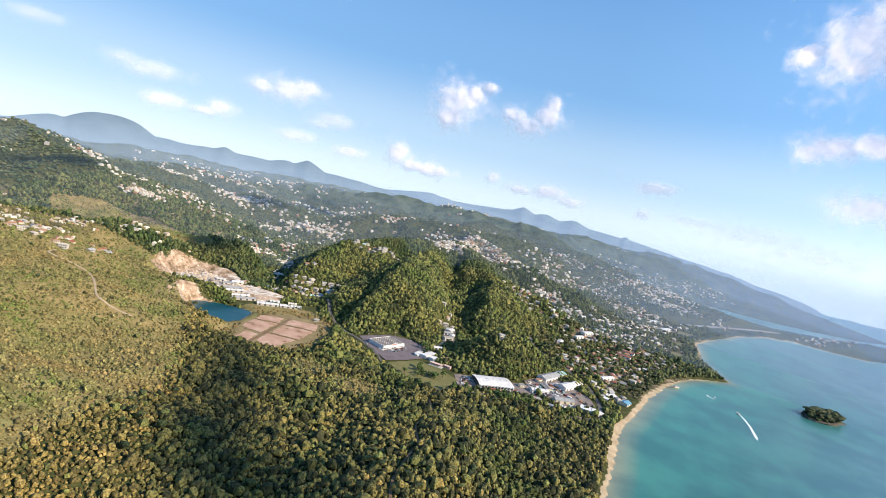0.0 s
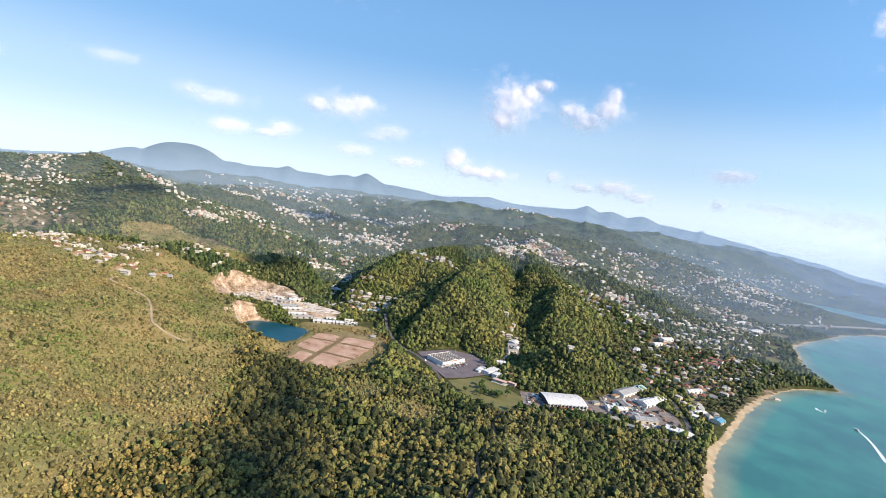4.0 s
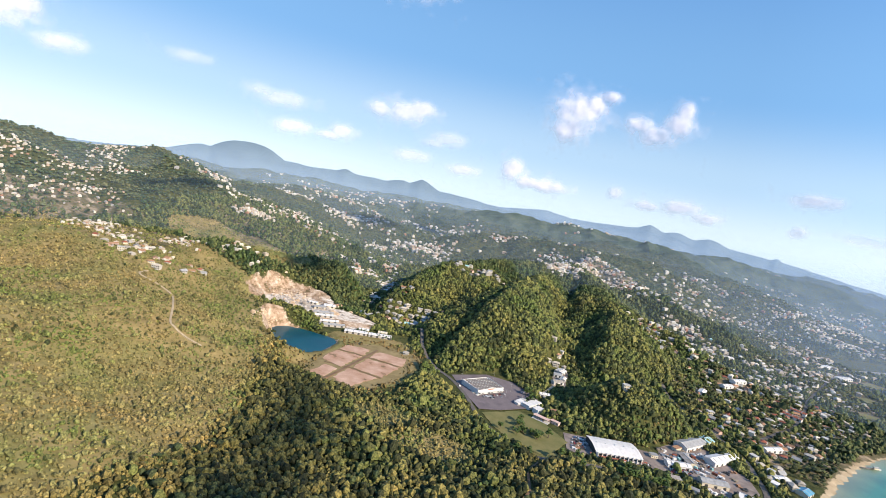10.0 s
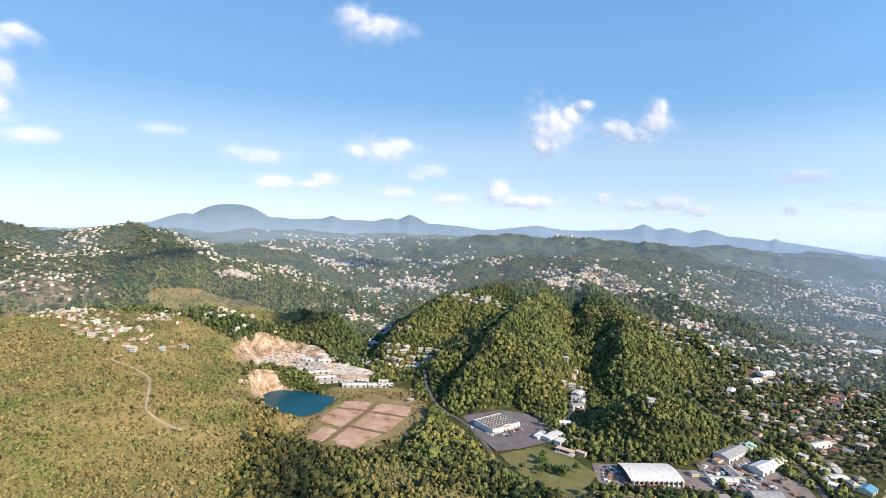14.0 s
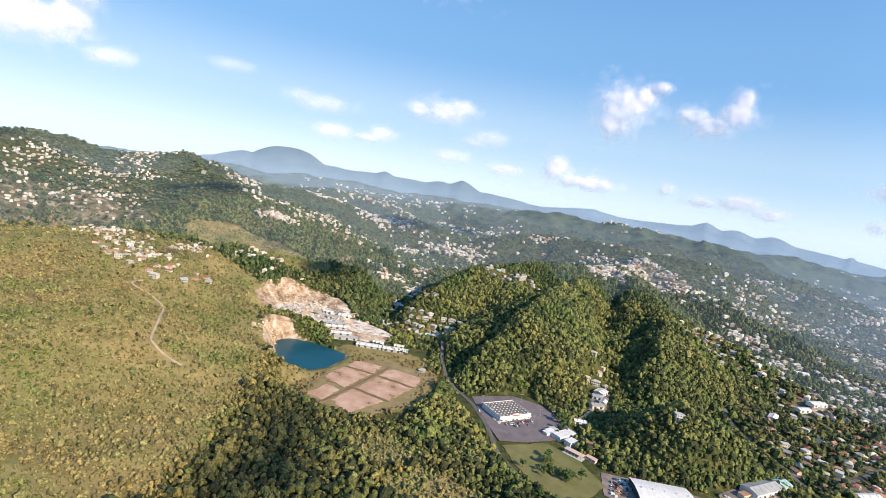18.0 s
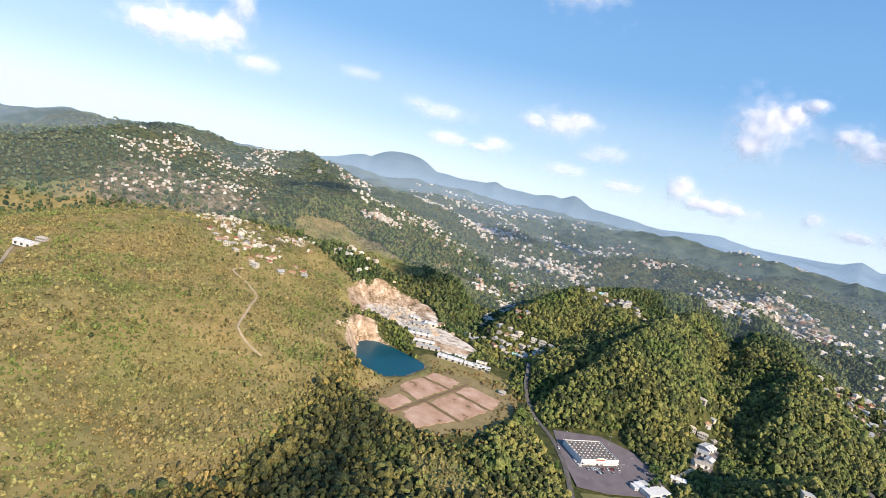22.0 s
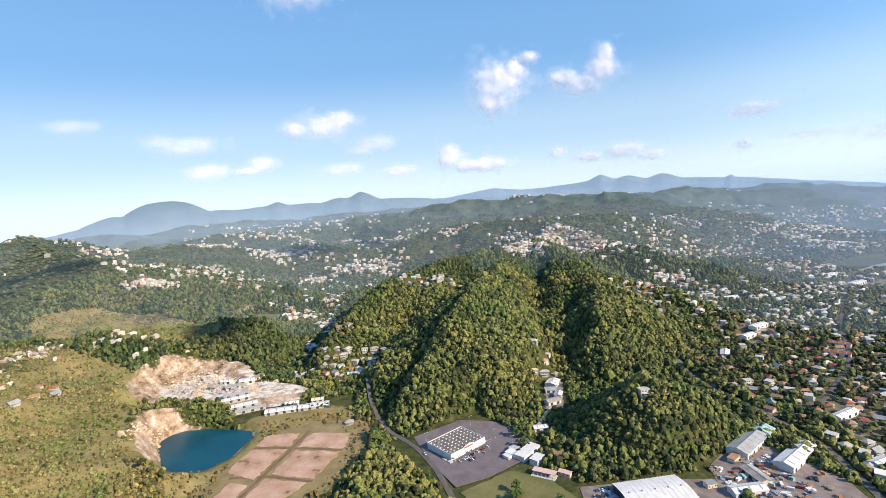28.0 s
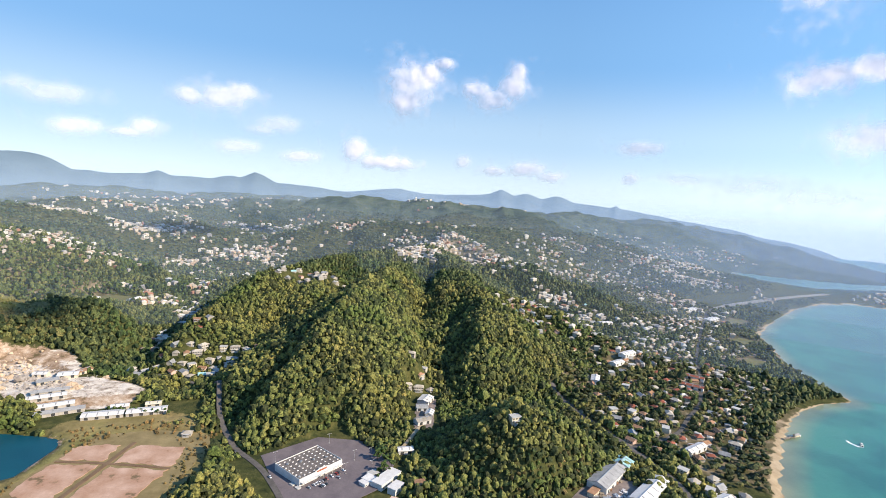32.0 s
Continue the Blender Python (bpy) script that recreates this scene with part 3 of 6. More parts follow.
def mountains(name, base, peaks, dist, label, tint, glow):
    a = np.degrees(AZ)
    el = np.interp(a, [p[0] for p in base], [p[1] for p in base])
    for c, e, w, power in peaks:
        el = np.maximum(el, e - np.abs((a - c) / w) ** power)
    el = el + 0.28 * (fbm(a * 1.0 + 200, a * 0, 2.2, 12, 6) - 0.45)
    top = np.maximum(288 + dist * np.tan(np.radians(el)), -15)
    rows = []
    for k, f in enumerate(np.linspace(0, 1, 9)):
        r = dist - 420 * (1 - f) + 22 * (fbm(a * 2 + 90 * k, a * 0 + k, 3, 40, 3) - 0.45)
        h = -20 + (top + 20) * f ** 0.8 + (0 if k == 8 else 12) * (fbm(a * 3 + 33 * k, a * 0 + 5 * k, 4, 50, 4) - 0.45)
        rows.append(np.stack([20 + r * np.sin(AZ), 200 + r * np.cos(AZ), h], 1))
    v = np.concatenate(rows)
    n = len(AZ)
    i = np.arange(9 * n).reshape(9, n)
    q = np.stack([i[:-1, :-1], i[:-1, 1:], i[1:, 1:], i[1:, :-1]], -1).reshape(-1, 4)
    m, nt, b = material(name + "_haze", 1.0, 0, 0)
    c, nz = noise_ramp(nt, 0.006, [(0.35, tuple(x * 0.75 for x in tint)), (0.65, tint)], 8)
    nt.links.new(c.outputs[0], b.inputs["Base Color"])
    # blue emission and bluish tint imitate the haze in front of the ridges
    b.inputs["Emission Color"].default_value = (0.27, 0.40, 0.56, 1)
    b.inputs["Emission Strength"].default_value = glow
    ob = fast_mesh(name, v, q, m)
    return tagged(ob, label, "mountains", kind="structure")


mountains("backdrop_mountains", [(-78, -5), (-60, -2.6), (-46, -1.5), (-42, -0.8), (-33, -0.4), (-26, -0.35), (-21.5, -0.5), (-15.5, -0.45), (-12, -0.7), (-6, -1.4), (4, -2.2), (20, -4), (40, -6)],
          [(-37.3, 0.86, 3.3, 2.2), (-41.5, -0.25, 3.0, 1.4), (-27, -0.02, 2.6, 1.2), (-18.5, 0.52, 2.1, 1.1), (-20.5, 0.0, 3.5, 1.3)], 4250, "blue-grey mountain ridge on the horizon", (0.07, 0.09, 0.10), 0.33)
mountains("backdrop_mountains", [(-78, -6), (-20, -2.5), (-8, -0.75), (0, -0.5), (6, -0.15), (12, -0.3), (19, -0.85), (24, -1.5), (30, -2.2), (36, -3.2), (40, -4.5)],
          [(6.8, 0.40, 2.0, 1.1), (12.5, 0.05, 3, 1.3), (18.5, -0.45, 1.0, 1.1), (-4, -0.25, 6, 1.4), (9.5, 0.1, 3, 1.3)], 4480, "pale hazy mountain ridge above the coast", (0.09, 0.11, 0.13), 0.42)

# ---- water ----
m, nt, b = material("sea_water", 0.28, 0, 0.45)
dep = nt.nodes.new("ShaderNodeAttribute")
dep.attribute_name = "depth"
ramp = nt.nodes.new("ShaderNodeValToRGB")
e = ramp.color_ramp.elements
e.new(0.05), e.new(0.2), e.new(0.5)
# near stops follow depth; the pale outer ones hold sky glare and haze
for el, (p, c) in zip(e, ((0, (0.26, 0.25, 0.15)), (0.05, (0.046, 0.190, 0.146)), (0.2, (0.028, 0.158, 0.132)), (0.5, (0.076, 0.172, 0.168)), (1, (0.180, 0.232, 0.242)))):
    el.position, el.color = p, (*c, 1)
nt.links.new(dep.outputs["Fac"], ramp.inputs["Fac"])
reef, _ = noise_ramp(nt, 0.012, [(0.42, (0.55, 0.62, 0.72)), (0.6, (1.1, 1.08, 1.05))], 5)
nt.links.new(mix(nt, "MULTIPLY", 0.75, ramp.outputs[0], reef.outputs[0]), b.inputs["Base Color"])
w_r, w_n = noise_ramp(nt, 0.35, [(0, (0, 0, 0)), (1, (1, 1, 1))], 6)
bump(nt, b, w_n.outputs["Fac"], 0.25, 0.6)
SX = axis([(100, 1200, 12), (1200, 2600, 40), (2600, 4400, 150)])
SY = axis([(-400, 200, 40), (200, 2200, 12), (2200, 4200, 100)])
WX, WY = np.meshgrid(SX, SY)
wi = np.arange(WX.size).reshape(WX.shape)
wq = np.stack([wi[:-1, :-1], wi[:-1, 1:], wi[1:, 1:], wi[1:, :-1]], -1).reshape(-1, 4)
wv = np.stack([WX.ravel(), WY.ravel(), np.zeros(WX.size)], 1)
wd = -shore_distance(WX, WY).ravel()
keep = (wd[wq].max(1) > -12) & (np.hypot(wv[wq][:, :, 0].mean(1) - 20, wv[wq][:, :, 1].mean(1) - 200) < 4500)
sea = fast_mesh("water_sea", wv, wq[keep], m)
at = sea.data.attributes.new("depth", "FLOAT", "POINT")
at.data.foreach_set("value", np.clip(wd / 700, 0, 1).astype(np.float32))
tagged(sea, "turquoise bay greying with painted haze away from the beach", "sea", kind="structure")
wl = fast_mesh("water_sea", np.array([(-4600, -400, -0.6), (-3300, -400, -0.6), (-3300, 3000, -0.6), (-4600, 3000, -0.6)]), [(0, 1, 2, 3)], m)
tagged(wl, "distant sea beyond the hills", "sea", kind="structure")

m, nt, b = material("pit_water", 0.3, 0, 0.2)
c, nz = noise_ramp(nt, 0.03, [(0.3, (0.003, 0.050, 0.075)), (0.7, (0.005, 0.070, 0.095))])
nt.links.new(c.outputs[0], b.inputs["Base Color"])
_, nz = noise_ramp(nt, 0.6, [(0, (0, 0, 0)), (1, (1, 1, 1))])
bump(nt, b, nz.outputs["Fac"], 0.15, 0.3)
bm = bmesh.new()
cx, cy = np.mean(LAKE, 0)
rim = []
for k in range(len(LAKE)):
    p0, p1, p2, p3 = (np.array(LAKE[(k + j) % len(LAKE)], float) for j in (-1, 0, 1, 2))
    for u in (0, 0.25, 0.5, 0.75):
        rim.append(0.5 * (2 * p1 + (p2 - p0) * u + (2 * p0 - 5 * p1 + 4 * p2 - p3) * u * u + (3 * p1 - p0 - 3 * p2 + p3) * u ** 3) + 2.2 * np.array([vnoise(np.array(k * 3.1 + u * 4), np.array(0.5), 9) - 0.5, 0.3 * u]))
bm.faces.new([bm.verts.new((cx + (x - cx) * 1.02, cy + (y - cy) * 1.02, 4.0)) for x, y in rim])
tagged(part("water_lake", bm, m), "deep blue flooded quarry lake", "lake", kind="structure")


# ---- roads, pads ----
def ribbon(name, line, width, mat, label, category, lift=0.5):
    pts = []
    for (ax, ay), (bx, by) in zip(line, line[1:]):
        n = max(1, int(math.hypot(bx - ax, by - ay) / 7))
        pts += [(ax + (bx - ax) * k / n, ay + (by - ay) * k / n) for k in range(n)]
    pts = np.array(pts + [line[-1]], float)
    for _ in range(4):
        pts[1:-1] = (pts[:-2] + 2 * pts[1:-1] + pts[2:]) / 4
    d = np.gradient(pts, axis=0)
    d /= np.linalg.norm(d, axis=1, keepdims=True)
    side = np.stack([-d[:, 1], d[:, 0]], 1) * width / 2
    rows = []
    zc = np.max([ground_at(*(pts + side * f).T) for f in (-1, -0.5, 0, 0.5, 1)], 0)
    for _ in range(3):
        zc[1:-1] = np.maximum(zc[1:-1], (zc[:-2] + zc[2:]) / 2)
    for f, dz in ((-1.15, -2.5), (-1, 0), (0, 0.08), (1, 0), (1.15, -2.5)):
        p = pts + side * f
        rows.append(np.column_stack([p, zc + lift + dz]))
    v = np.concatenate(rows)
    n = len(pts)
    i = np.arange(5 * n).reshape(5, n)
    q = np.stack([i[:-1, :-1], i[:-1, 1:], i[1:, 1:], i[1:, :-1]], -1).reshape(-1, 4)[:, ::-1]
    return tagged(fast_mesh(name, v, q, mat, False), label, category, kind="structure")


for kind, w, line in ROADS:
    ribbon(kind, line, w, M_ROAD if kind == "road" else M_TRACK if kind == "lane" else M_DIRT, "grey asphalt road through the trees" if kind == "road" else "narrow earth track across the slope" if kind == "track" else "narrow brown lane hidden among trees", kind)


def slab(name, poly, z, mat, label, category, kind="structure", thick=0.5, wobble=0.0):
    """A level patch with its own edge, lying on a pad."""
    bm = bmesh.new()
    pts = []
    for (ax, ay), (bx, by) in zip(poly, poly[1:] + poly[:1]):
        n = max(1, int(math.hypot(bx - ax, by - ay) / 5)) if wobble else 1
        for k in range(n):
            x, y = ax + (bx - ax) * k / n, ay + (by - ay) * k / n
            pts.append((x + random.uniform(-wobble, wobble), y + random.uniform(-wobble, wobble)))
    top = [bm.verts.new((x, y, z)) for x, y in pts]
    low = [bm.verts.new((x, y, z - thick)) for x, y in pts]
    bm.faces.new(top)
    for k in range(len(pts)):
        j = (k + 1) % len(pts)
        bm.faces.new((top[j], top[k], low[k], low[j]))
    bmesh.ops.recalc_face_normals(bm, faces=bm.faces)
    return tagged(part(name, bm, mat), label, category, kind=kind)


slab("pavement", [(-122, 904), (-88, 848), (-58, 809), (-30, 826), (2, 858), (14, 905), (8, 938), (-30, 946), (-74, 948)], 5.9, M_LOT, "large dark grey supermarket car park", "car park")
slab("pavement", [(56, 818), (62, 774), (88, 764), (180, 786), (178, 838), (150, 836), (92, 826)], 4.5, M_YARD, "worn asphalt yard round the warehouse", "yard")
slab("pavement", [(176, 790), (250, 745), (290, 800), (285, 890), (262, 935), (235, 930), (180, 860)], 4.4, M_YARD, "stony grey industrial yard", "yard")
slab("pavement", [(29, 974), (50, 976), (53, 1058), (42, 1064), (29, 1056)], 9.35, M_YARD, "pale stony yard in the narrow valley", "yard", wobble=1.5)
slab("lawn", [(-52, 802), (-30, 822), (-8, 842), (30, 828), (62, 790), (40, 735), (2, 742), (-30, 770)], 5.1, M_LAWN, "rough grass field beside the road", "grass field", wobble=1.0)
slab("field", [(-184, 936), (-240, 949), (-300, 926), (-309, 861), (-314, 791), (-318, 756), (-288, 735), (-240, 727), (-206, 756), (-184, 811), (-180, 881)], 5.35, M_DRYGRASS, "dry brown grass ground round the bare plots", "field", wobble=2.5)
for poly in ([(-304, 877), (-304, 902), (-266, 910), (-262, 879)], [(-306, 820), (-304, 869), (-263, 871), (-268, 809)], [(-294, 765), (-289, 803), (-269, 800), (-270, 762)],
             [(-252, 877), (-249, 910), (-202, 912), (-196, 877)], [(-254, 821), (-252, 869), (-197, 870), (-205, 815)], [(-259, 769), (-256, 814), (-209, 807), (-229, 752)]):
    slab("earth_plot", poly, 5.75, M_EARTH, "bare reddish earth building plot", "bare plot", wobble=1.8)
ribbon("track", [(-266, 747), (-263, 791), (-259, 841), (-257, 876), (-255, 916)], 4.6, M_TRACK, "dark earth track between the plots", "track", 0.7)
ribbon("track", [(-304, 873), (-257, 875), (-196, 873)], 3.2, M_TRACK, "dark earth track between the plots", "track", 0.65)
ribbon("track", [(-296, 811), (-257, 817), (-204, 811)], 3.0, M_TRACK, "dark earth track between the plots", "track", 0.65)
slab("algae_pond", [(-530, 936), (-510, 938), (-490, 950), (-486, 960), (-500, 962), (-522, 952), (-534, 944)], 17.4, M_ALGAE, "still pond covered with dull green algae", "pond", wobble=1.0)
ribbon("runway", [(830, 1800), (905, 1868), (1087, 1990), (1268, 2100), (1440, 2190)], 22, M_STRIP, "grey airport runway beside the bay", "runway", 0.6)
slab("lawn", [(672, 1462), (696, 1440), (740, 1468), (714, 1492)], 5.6, M_LAWN, "mown green playing field by the coast", "grass field", wobble=0.8)
slab("lawn", [(756, 1628), (778, 1608), (832, 1664), (806, 1682)], 5.6, M_LAWN, "mown green playing field by the coast", "grass field", wobble=0.8)
slab("lawn", [(612, 1320), (634, 1300), (670, 1322), (644, 1344)], 5.6, M_LAWN, "dry green field near the shore", "grass field", wobble=0.8)
slab("lawn", [(-652, 1434), (-590, 1426), (-574, 1470), (-640, 1480)], 18.6, M_LAWN, "green sports field in the valley", "sports field", wobble=0.6)


# ---- forest ----
rs = np.random.RandomState(7)


def crown_mesh(seed, sub, flatten):
    bm = bmesh.new()
    bmesh.ops.create_icosphere(bm, subdivisions=sub, radius=1.0)
    for v in bm.verts:
        k = 1 + 0.55 * noise.noise(v.co * 1.7 + Vector((seed * 3.1, seed, 0)))
        v.co = Vector((v.co.x * k, v.co.y * k, v.co.z * k * flatten))
    bmesh.ops.delete(bm, geom=[v for v in bm.verts if v.co.z < -0.45 * flatten], context="VERTS")
    bmesh.ops.triangulate(bm, faces=bm.faces)
    bm.verts.ensure_lookup_table()
    vs = np.array([v.co[:] for v in bm.verts])
    fs = np.array([[v.index for v in f.verts] for f in bm.faces])
    bm.free()
    return vs, fs


def dome_mesh(seed, n):
    """A low clump of leaves: a ragged dome of 3 n triangles."""
    q = np.random.RandomState(seed)
    v = [(q.uniform(-0.2, 0.2), q.uniform(-0.2, 0.2), 0.95)]
    for r, z in ((0.70, 0.55), (0.98, -0.4)):
        a = np.arange(n) * 6.283 / n + q.uniform(-0.3, 0.3, n) + (3.14 / n if z < 0 else 0)
        k = q.uniform(0.72, 1.25, n)
        v += list(zip(r * k * np.cos(a), r * k * np.sin(a), z + q.uniform(-0.25, 0.25, n)))
    f = []
    for k in range(n):
        j = (k + 1) % n
        f += [(0, 1 + k, 1 + j), (1 + k, 1 + n + k, 1 + j), (1 + n + k, 1 + n + j, 1 + j)]
    return np.array(v), np.array(f)


DOMES = [dome_mesh(k, 5) for k in range(8)]
LOW = [dome_mesh(k + 20, 4) for k in range(8)]
CROWNS2 = [crown_mesh(k, 2, 0.9) for k in range(5)]
CROWNS1 = [crown_mesh(k + 9, 1, 0.85) for k in range(5)]


def scatter(x0, x1, y0, y1, s):
    gx, gy = np.meshgrid(np.arange(x0, x1, s), np.arange(y0, y1, s))
    return (gx + rs.uniform(-0.5, 0.5, gx.shape) * s).ravel(), (gy + rs.uniform(-0.5, 0.5, gy.shape) * s).ravel()


def seen(x, y):
    a = np.degrees(np.arctan2(x - 20, y - 120))
    return (a > -78) & (a < 52)


def crowns(name, x, y, r, tall, protos, mat, label, category, sink=0.55):
    z = ground_at(x, y)
    vs, fs, base = [], [], 0
    pick = rs.randint(0, len(protos), len(x))
    for k, (pv, pf) in enumerate(protos):
        sel = np.where(pick == k)[0]
        if not len(sel):
            continue
        ang = rs.uniform(0, 6.283, len(sel))
        c, s = np.cos(ang)[:, None], np.sin(ang)[:, None]
        sc = r[sel][:, None]
        sq = rs.uniform(0.8, 1.25, (len(sel), 1))
        vx = (pv[None, :, 0] * c - pv[None, :, 1] * s) * sc * sq + x[sel][:, None]
        vy = (pv[None, :, 0] * s + pv[None, :, 1] * c) * sc / sq + y[sel][:, None]
        vz = pv[None, :, 2] * sc * tall + z[sel][:, None] + sc * tall * sink + rs.uniform(-0.2, 0.9, (len(sel), 1)) * sc
        vs.append(np.stack([vx, vy, vz], -1).reshape(-1, 3))
        fs.append((pf[None] + (np.arange(len(sel)) * len(pv))[:, None, None]).reshape(-1, 3) + base)
        base += len(sel) * len(pv)
    ob = fast_mesh(name, np.concatenate(vs), np.concatenate(fs), mat, False)
    return tagged(ob, label, category, kind="stuff")


SPOTS = []         # distant houses
HOUSES = []        # (x, y, radius) kept clear of trees


def clear(x, y, house=True):
    ok = (shore_distance(x, y) > 8 - 2 * step(1040, 1080, y)) & (road_gap(x, y) > 1.8) & (pad_gap(x, y) > 2.5) & (rock_amount(x, y) < 0.35) & seen(x, y)
    ok &= ~inside(x, y, [((px + 372) * 1.14 - 372, (py - 888) * 1.14 + 888) for px, py in LAKE])
    return ok


def off_spots(x, y, cell=9.0):
    """False where a distant house stands, or just behind it stands one as seen from the bay."""
    s = np.array(SPOTS)
    key = lambda p, q: np.floor(p / cell).astype(int) * 100000 + np.floor(q / cell).astype(int)
    k = key(x, y)
    n = np.hypot(x, y)
    return ~(np.isin(k, key(s[:, 0], s[:, 1])) | np.isin(key(x + 10 * x / n, y + 10 * y / n), key(s[:, 0], s[:, 1])))


def off_houses(x, y):
    ok = np.ones(len(x), bool)
    for hx, hy, r in HOUSES:
        ok &= np.hypot(x - hx, y - hy) > r
    return ok


# ---- building pieces ----
def gable(L, W, h, over, thick=0.25):
    """A gable roof on a block L x W, ridge along x, from z = 0."""
    bm = bmesh.new()
    a, b = L / 2 + over, W / 2 + over
    lo = -over * h / (W / 2)
    for sgn in (1, -1):
        p = [(-a, sgn * b, lo), (a, sgn * b, lo), (a, 0, h), (-a, 0, h)]
        t = [bm.verts.new((x, y, z + thick)) for x, y, z in p]
        u = [bm.verts.new(q) for q in p]
        for f in ((t[0], t[1], t[2], t[3]), (u[3], u[2], u[1], u[0]), (t[1], t[0], u[0], u[1]), (t[2], t[1], u[1], u[2]), (t[0], t[3], u[3], u[0])):
            bm.faces.new(f)
    bmesh.ops.recalc_face_normals(bm, faces=bm.faces)
    return bm


def hip(L, W, h, over):
    bm = bmesh.new()
    a, b = L / 2 + over, W / 2 + over
    r = max(0.3, a - b)
    v = [bm.verts.new(p) for p in ((-a, -b, 0), (a, -b, 0), (a, b, 0), (-a, b, 0), (-r, 0, h), (r, 0, h))]
    for f in ((0, 1, 5, 4), (1, 2, 5), (2, 3, 4, 5), (3, 0, 4), (3, 2, 1, 0)):
        bm.faces.new([v[i] for i in f])
    bmesh.ops.recalc_face_normals(bm, faces=bm.faces)
    return bm


def block(L, W, z0, z1, gab=0.0):
    """House walls, with gable ends when gab is given."""
    bm = boxes((-L / 2, L / 2, -W / 2, W / 2, z0, z1))
    if gab:
        for x in (-L / 2, L / 2):
            bm.faces.new([bm.verts.new(p) for p in ((x, -W / 2, z1), (x, W / 2, z1), (x, 0, z1 + gab))])
        bmesh.ops.recalc_face_normals(bm, faces=bm.faces)
    return bm


def shared(name, me, parent, at=(0, 0, 0), turn=0, label=""):
    ob = new(name, me)
    ob.parent = parent
    ob.matrix_basis = pose(*at, 0, 0, turn)
    return tagged(ob, label)


def mesh_of(name, bm, mat):
    me = bpy.data.meshes.new(name)
    bm.to_mesh(me)
    bm.free()
    me.materials.append(mat)
    return me


WIN = mesh_of("window", boxes((-0.7, 0.7, -0.06, 0.06, 0, 1.2)), M_GLASS)
DOOR = mesh_of("door", boxes((-0.5, 0.5, -0.06, 0.06, 0, 2.05)), M_WOOD)
TANK = mesh_of("tank", rod(0, 0, 0, 1.5, 0.6, n=10), M_DARK)


def house(at, turn, L, W, floors, wall, roof, style, label):
    t = thing("house", at, turn, label, "house", "houses of the valley and coast")
    h = 2.9 * floors
    rise = W * (0.30 if style != "flat" else 0)
    part("wall", block(L, W, -5, h, rise if style == "gable" else 0), wall, t)
    if style == "gable":
        bm = gable(L, W, rise, 0.7)
    elif style == "hip":
        bm = hip(L, W, rise, 0.8)
    else:
        bm = boxes((-L / 2 - 0.4, L / 2 + 0.4, -W / 2 - 0.4, W / 2 + 0.4, 0, 0.35))
    bmesh.ops.translate(bm, verts=bm.verts, vec=(0, 0, h + 0.02))
    part("roof", bm, roof, t)
    for f in range(floors):
        n = max(2, int(L / 3.2))
        for k in range(n):
            x = -L / 2 + (k + 0.5) * L / n
            for sgn in (-1, 1):
                if f == 0 and k == n // 2 and sgn < 0:
                    shared("door", DOOR, t, (x, sgn * (W / 2 + 0.03), 0.1))
                else:
                    shared("window", WIN, t, (x, sgn * (W / 2 + 0.03), 0.95 + 2.9 * f))
    part("porch", boxes((-L * 0.32, L * 0.32, -W / 2 - 2.2, -W / 2 - 0.02, -4, 0.1), (-L * 0.34, L * 0.34, -W / 2 - 2.4, -W / 2 - 0.02, 2.55, 2.7),
                        (-L * 0.32, -L * 0.32 + 0.2, -W / 2 - 2.2, -W / 2 - 2.0, 0.1, 2.55), (L * 0.32 - 0.2, L * 0.32, -W / 2 - 2.2, -W / 2 - 2.0, 0.1, 2.55)), M_CONC, t)
    return t


STYLES = [(9.5, 7, 1, M_HWALL, M_HROOF, "hip", "white one-storey house with a pale metal hip roof"),
          (11, 8, 1, M_HWALL, M_ROOFG, "gable", "white one-storey house with a grey metal gable roof"),
          (9, 7, 1, M_CREAM, M_ROOFR, "hip", "cream house with a red tiled hip roof"),
          (10, 7, 1, M_PINK, M_ROOFO, "gable", "pink house with a rusty orange gable roof"),
          (10, 8, 2, M_CREAM, M_CONC, "flat", "cream two-storey house with a flat concrete roof"),
          (13, 8, 2, M_HWALL, M_HROOF, "hip", "large white villa with a pale hip roof"),
          (9, 7, 1, M_HWALL, M_ROOFT, "gable", "small white house with a teal metal roof"),
          (10, 7, 1, M_CREAM, M_ROOFO, "hip", "cream house with a weathered orange roof")]
PROTO = {}


def put_house(style, x, y, turn, room=8.5):
    z = float(np.min(ground_at(np.array([x, x + 4, x - 4, x, x]), np.array([y, y, y, y + 4, y - 4])))) + 0.6
    if style not in PROTO:
        PROTO[style] = house((x, y, z), turn, *STYLES[style])
    else:
        copy_thing(PROTO[style], pose(x, y, z, 0, 0, turn))
    HOUSES.append((x, y, room))


def place(cx, cy, a, b, count, turn=0, gap=15, tries=40):
    c, s = math.cos(radians(turn)), math.sin(radians(turn))
    made = 0
    for _ in range(count * tries):
        if made == count:
            break
        u, v = rs.normal(0, 0.5, 2)
        if u * u + v * v > 1.1:
            continue
        x, y = cx + u * a * c - v * b * s, cy + u * a * s + v * b * c
        X1, Y1 = np.array([x]), np.array([y])
        if shore_distance(X1, Y1)[0] < 30 or road_gap(X1, Y1)[0] < 7 or pad_gap(X1, Y1)[0] < 8:
            continue
        if any(abs(hx - x) < gap and abs(hy - y) < gap for hx, hy, _ in HOUSES):
            continue
        made += 1
        yield x, y


